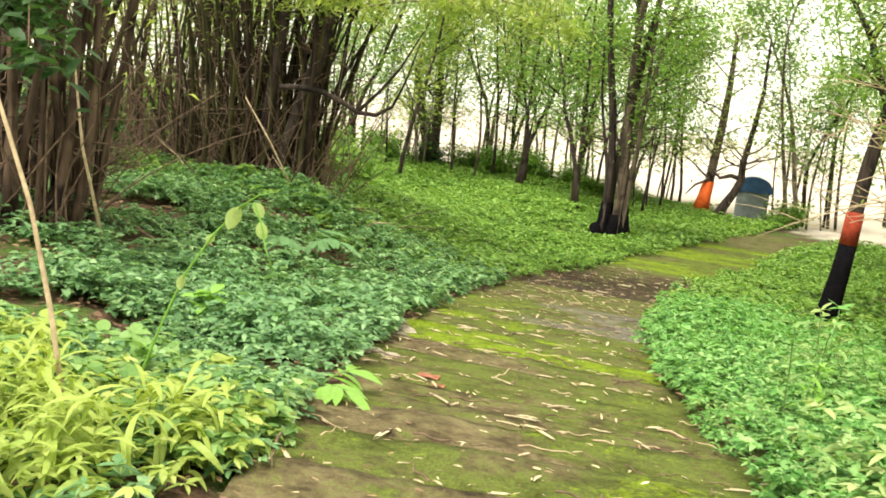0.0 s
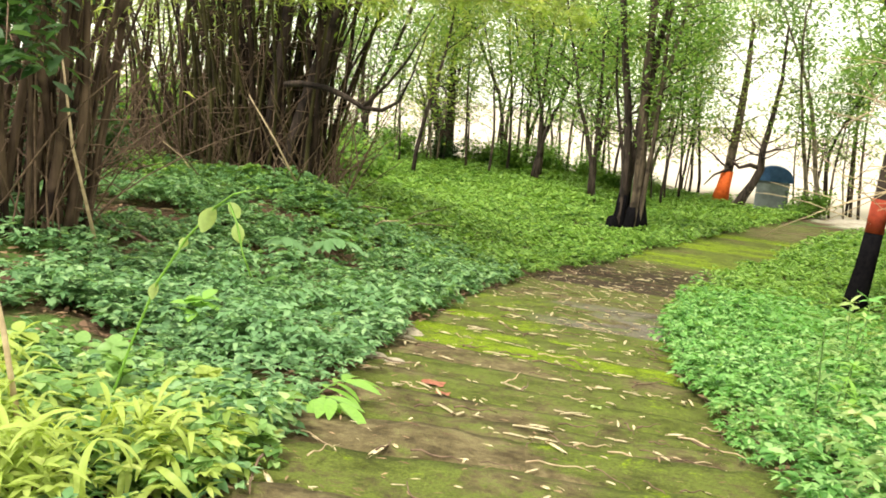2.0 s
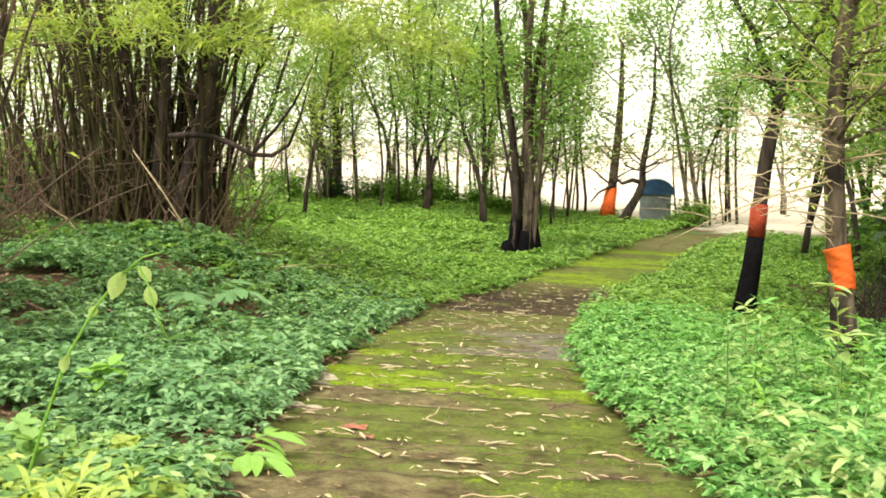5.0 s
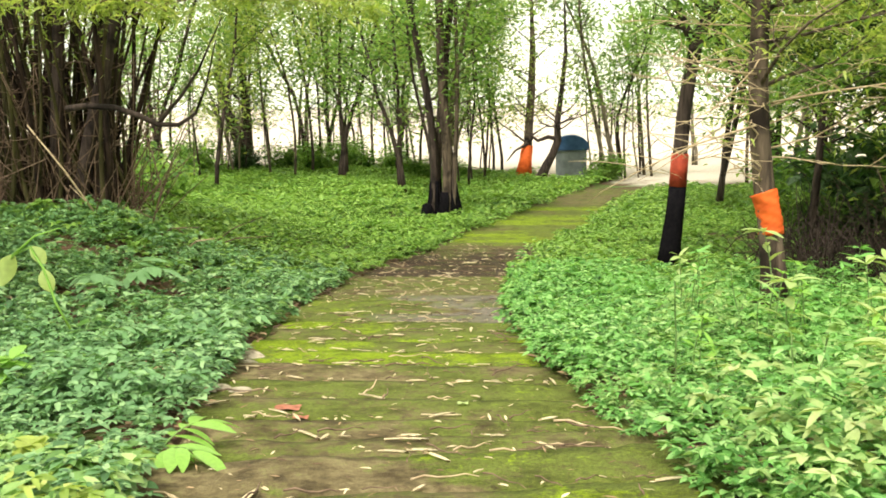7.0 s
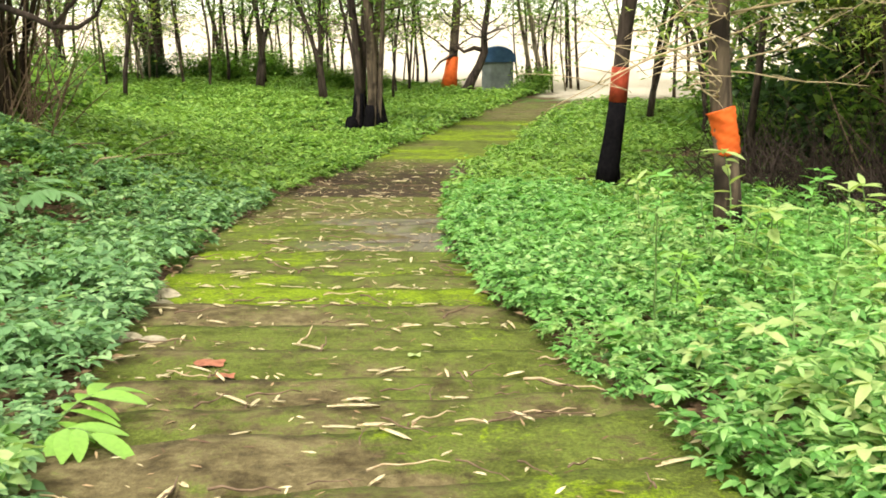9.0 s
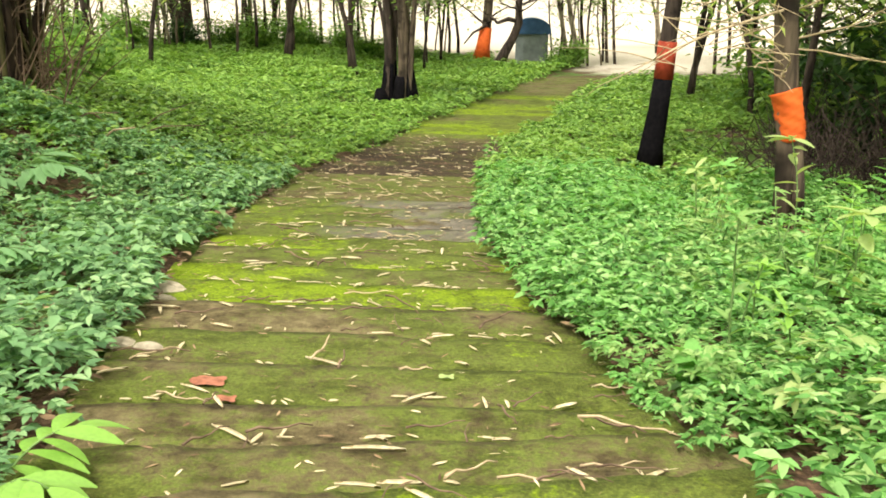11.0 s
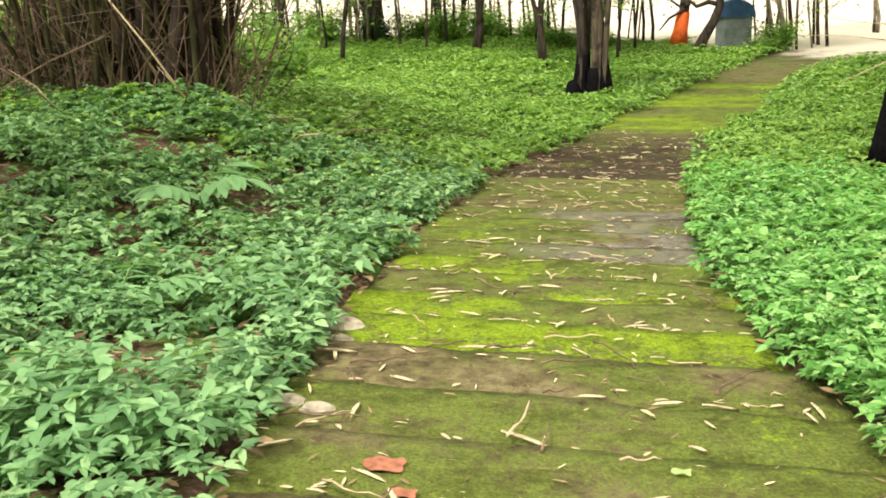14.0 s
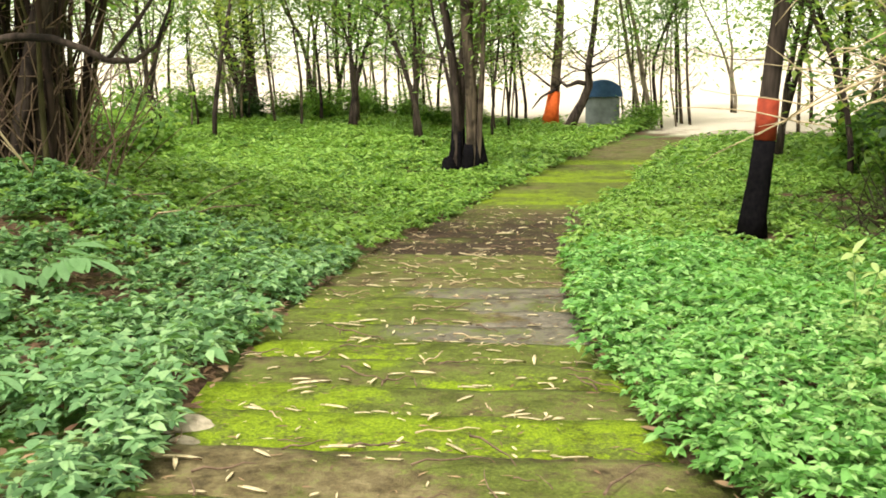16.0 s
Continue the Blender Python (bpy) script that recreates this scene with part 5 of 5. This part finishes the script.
overhang(-6.0, 12.4, 3.6, (0.7, -0.75, 0.15), 4.2, CROWN_Y, 193, SPRAY, 0.16, 0.18, 700)
overhang(-7.6, 12.2, 2.9, (-0.1, -0.9, 0.2), 3.0, CROWN_Y, 194, SPRAY, 0.17, 0.18, 700)
overhang(-8.6, 12.4, 2.8, (-0.3, -0.8, 0.2), 3.0, CROWN_Y, 195, SPRAY, 0.17, 0.18, 700)
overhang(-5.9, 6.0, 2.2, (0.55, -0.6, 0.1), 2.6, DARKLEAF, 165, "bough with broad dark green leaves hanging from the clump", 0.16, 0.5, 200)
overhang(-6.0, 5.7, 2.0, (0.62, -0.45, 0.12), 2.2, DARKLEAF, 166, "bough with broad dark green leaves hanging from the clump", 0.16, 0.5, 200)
overhang(5.8, 11.2, 2.4, (-0.75, -0.5, 0.2), 2.6, CROWN_Y, 167, SPRAY, 0.14, 0.18, 420)
overhang(6.2, 11.0, 1.9, (-0.7, -0.4, 0.1), 2.6, CROWN_Y, 168, SPRAY, 0.14, 0.18, 420)
overhang(6.2, 11.6, 3.0, (-0.85, -0.4, 0.2), 3.0, CROWN_Y, 181, SPRAY, 0.15, 0.18, 700)
overhang(6.6, 12.2, 2.5, (-0.9, -0.2, 0.15), 2.6, CROWN_Y, 182, SPRAY, 0.15, 0.18, 700)
overhang(7.2, 12.0, 3.2, (-0.6, -0.75, 0.2), 3.0, CROWN_Y, 183, SPRAY, 0.15, 0.18, 700)
# every third bough takes the leaf colour darkened for shade
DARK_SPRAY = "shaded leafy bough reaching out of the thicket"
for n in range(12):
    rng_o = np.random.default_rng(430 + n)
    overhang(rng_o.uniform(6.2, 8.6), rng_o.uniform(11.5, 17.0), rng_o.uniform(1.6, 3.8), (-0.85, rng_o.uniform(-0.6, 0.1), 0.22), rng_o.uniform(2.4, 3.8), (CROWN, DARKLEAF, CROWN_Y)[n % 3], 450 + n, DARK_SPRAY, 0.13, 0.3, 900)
overhang(6.6, 11.0, 1.2, (-0.6, -0.5, 0.2), 2.2, CROWN_Y, 169, SPRAY, 0.14, 0.18, 420)


def bare_bough(x, y, z, way, length, seed):
    """A long, thin, dark bough with bare side twigs, drooping from the bamboo."""
    rng = np.random.default_rng(seed)
    f = np.linspace(0, 1, 12)[:, None]
    line = np.array([x, y, z]) + np.array(way) * length * f + np.array([0, 0, -0.30]) * length * f ** 2 + 0.03 * np.sin(9 * f + seed)
    bough = new("bare_bough", joined("bare_bough", [tube(line, np.linspace(0.02, 0.005, 12), 6)], BARK_DARK))
    for k in range(14):
        t = stem_line(line[rng.integers(2, 12)], unit(np.array(way) + rng.normal(0, 0.7, 3)), rng.uniform(0.3, 1.1), rng, 5, 0.15, -0.03)
        part("twig", joined("twig", [tube(t, np.linspace(0.007, 0.002, 6), 4)], BARK_DARK), bough)
    return tagged(bough, "long bare dark bough drooping from the bamboo", "branch")


for n, (x, y, z, way, length) in enumerate([(7.4, 12.8, 1.6, (-0.85, -0.4, 0.15), 3.4), (7.6, 13.2, 2.2, (-0.9, -0.2, 0.1), 4.0), (7.0, 12.2, 1.0, (-0.7, -0.6, 0.2), 2.6), (8.0, 14.8, 2.0, (-0.95, 0.0, 0.12), 4.2), (7.8, 15.6, 1.2, (-0.9, -0.1, 0.2), 3.4), (7.2, 12.4, 2.7, (-0.8, -0.55, 0.0), 3.6), (6.8, 12.0, 0.6, (-0.6, -0.5, 0.35), 2.4), (8.4, 16.2, 2.6, (-0.9, 0.1, 0.05), 4.4)]):
    bare_bough(x, y, z, way, length, 401 + n)


# ---- litter on the slabs ----
def strip_mesh(name, length, width, curl, twist, material):
    f = np.linspace(-0.5, 0.5, 6)
    w = width * 0.5 * (1 - 0.9 * np.abs(2 * f) ** 3)
    x, z = length * f, curl * length * (0.25 - f ** 2)
    y0 = twist * length * f ** 2
    rows = [np.stack([x, y0 + w * q, z + h], 1) for q, h in ((-1, 0.3 * width), (0, 0.0), (1, 0.3 * width), (0, -0.0025))]
    v = np.concatenate(rows)
    k = np.arange(5)
    faces = [np.stack([k + a * 6, k + b * 6, k + b * 6 + 1, k + a * 6 + 1], 1) for a, b in ((0, 1), (1, 2), (2, 3), (3, 0))]
    return mesh_of(name, v, np.concatenate(faces), material)


def build_litter():
    rng = np.random.default_rng(170)
    sheaths = [strip_mesh("dry_leaf", ln, wd, cu, tw, SHEATH) for ln, wd, cu, tw in ((0.10, 0.015, 0.12, 0.08), (0.15, 0.018, 0.08, -0.06), (0.05, 0.013, 0.25, 0.1), (0.04, 0.013, 0.1, 0.0), (0.065, 0.012, 0.05, 0.12))]
    sticks = []
    for ln, bend in ((0.18, 0.06), (0.26, 0.14), (0.12, 0.03), (0.2, -0.1)):
        f = np.linspace(-0.5, 0.5, 6)[:, None]
        pts = np.concatenate([ln * f, bend * ln * (0.25 - f ** 2) * 2, 0.01 + 0.02 * np.abs(np.sin(5 * f))], 1)
        sticks.append((joined("twig", [tube(pts, np.linspace(0.0045, 0.002, 6), 5)], DRY), joined("twig", [tube(pts, np.linspace(0.0045, 0.002, 6), 5)], DRY_PALE)))
    for n in range(560):
        y = float(rng.uniform(1.8, 9.0)) if n < 340 else float(rng.uniform(9.0, 18.0))
        if rng.random() < 0.5:
            # much of it has gathered below the far edge of a slab
            y = float(SLAB_Y[np.searchsorted(SLAB_Y, y)]) + abs(rng.normal(0.02, 0.05)) + 0.015
        u = rng.uniform(0.03, 0.97)
        x = float(edge_l(y) + u * (edge_r(y) - edge_l(y)))
        y_on = y + float(skew(x, y))
        size = rng.uniform(0.6, 1.35) * (1.2 if n < 340 else 1.4)
        m = Matrix.LocRotScale(Vector((x, y_on, float(slab_top(y)) + 0.012)), Euler((rng.normal(0, 0.15), rng.normal(0.06, 0.05), rng.normal(0, 0.55) + (0 if rng.random() < 0.75 else 1.5))), (size, size, size))
        if rng.random() < 0.68:
            ob = tagged(new("dry_leaf", sheaths[rng.integers(5)]), "pale dry bamboo leaf lying on the mossy slabs", "leaf", "dry leaves on the path")
        else:
            ob = tagged(new("twig", sticks[rng.integers(4)][int(rng.random() < 0.35)]), "thin dry twig lying on the mossy slabs", "twig", "dry twigs on the path")
        ob.matrix_basis = m
    # small broken bits of sheath and leaf, thickest on the dirty slabs
    for material, count, lo, hi in ((SHEATH, 260, 1.5, 12.0), (SHEATH, 420, 11.0, 19.0), (BROWNLEAF, 900, 1.5, 10.0), (BROWNLEAF, 1300, 9.5, 19.0)):
        y = rng.uniform(lo, hi, count)
        x = edge_l(y) + rng.beta(0.75, 0.75, count) * (edge_r(y) - edge_l(y))
        base = np.stack([x, y + skew(x, y), slab_top(y) + np.where(y < 3.6, 0.022, 0.012)], 1)
        ln = rng.uniform(0.018, 0.07, count) * np.where(y > 10, 1.35, 1.0)
        way = sideways(rng, count, (-0.03, 0.12)) * (1.0, 0.55, 1.0)
        v, f = leaf_arrays(base, way, ln, ln * rng.uniform(0.08, 0.24, count), rng, 0.12, 0.04)
        tagged(new("leaf_litter", mesh_of("leaf_litter", v, f, material)), "broken dry leaves and straw strewn over the mossy slabs", "leaf litter", kind="stuff")
    # a crumpled red-brown leaf, a pale green one, and a few pale broken stones at the slabs' ends
    for x, y, material, size, label in ((-1.15, 4.72, RED_LEAF, 0.15, "large crumpled red-brown leaf on the slabs"), (-1.02, 4.55, RED_LEAF, 0.09, "small crumpled red-brown leaf on the slabs"), (-0.1, 4.84, PALE, 0.07, "round pale green leaf on the slabs")):
        a = np.linspace(0, 2 * np.pi, 22, endpoint=False)
        r = size * (0.42 + 0.12 * np.abs(np.sin(2.5 * a)) + (0.06 * rng.random(22) if material is RED_LEAF else 0))
        v = np.concatenate([np.stack([r * np.cos(a), r * 0.75 * np.sin(a), 0.006 + 0.006 * np.sin(3 * a)], 1), [[0, 0, 0.004]]])
        k = np.arange(22)
        ob = tagged(new("fallen_leaf", mesh_of("fallen_leaf", v, np.stack([k, (k + 1) % 22, np.full(22, 22)], 1), material)), label, "leaf")
        ob.location = (x, y + float(skew(x, y)), float(slab_top(y)) + 0.012)
    for x, y, size in ((-1.97, 6.42, 0.15), (-1.80, 5.25, 0.10), (-1.62, 5.2, 0.08), (-1.9, 6.2, 0.07)):
        bm = bmesh.new()
        bmesh.ops.create_icosphere(bm, subdivisions=3, radius=1)
        for v in bm.verts:
            v.co *= 1 + 0.28 * noise.noise(v.co * 1.6 + Vector((x * 9, y, 0)))
            v.co = Vector((v.co.x * size, v.co.y * size * 0.6, v.co.z * size * 0.3))
        me = bpy.data.meshes.new("stone")
        bm.to_mesh(me)
        bm.free()
        me.materials.append(STONE)
        ob = tagged(new("stone", me), "pale weathered broken stone at the slab's end", "stone", "stones at the path's edge")
        ob.location = gz(x, y, 0.02)


build_litter()
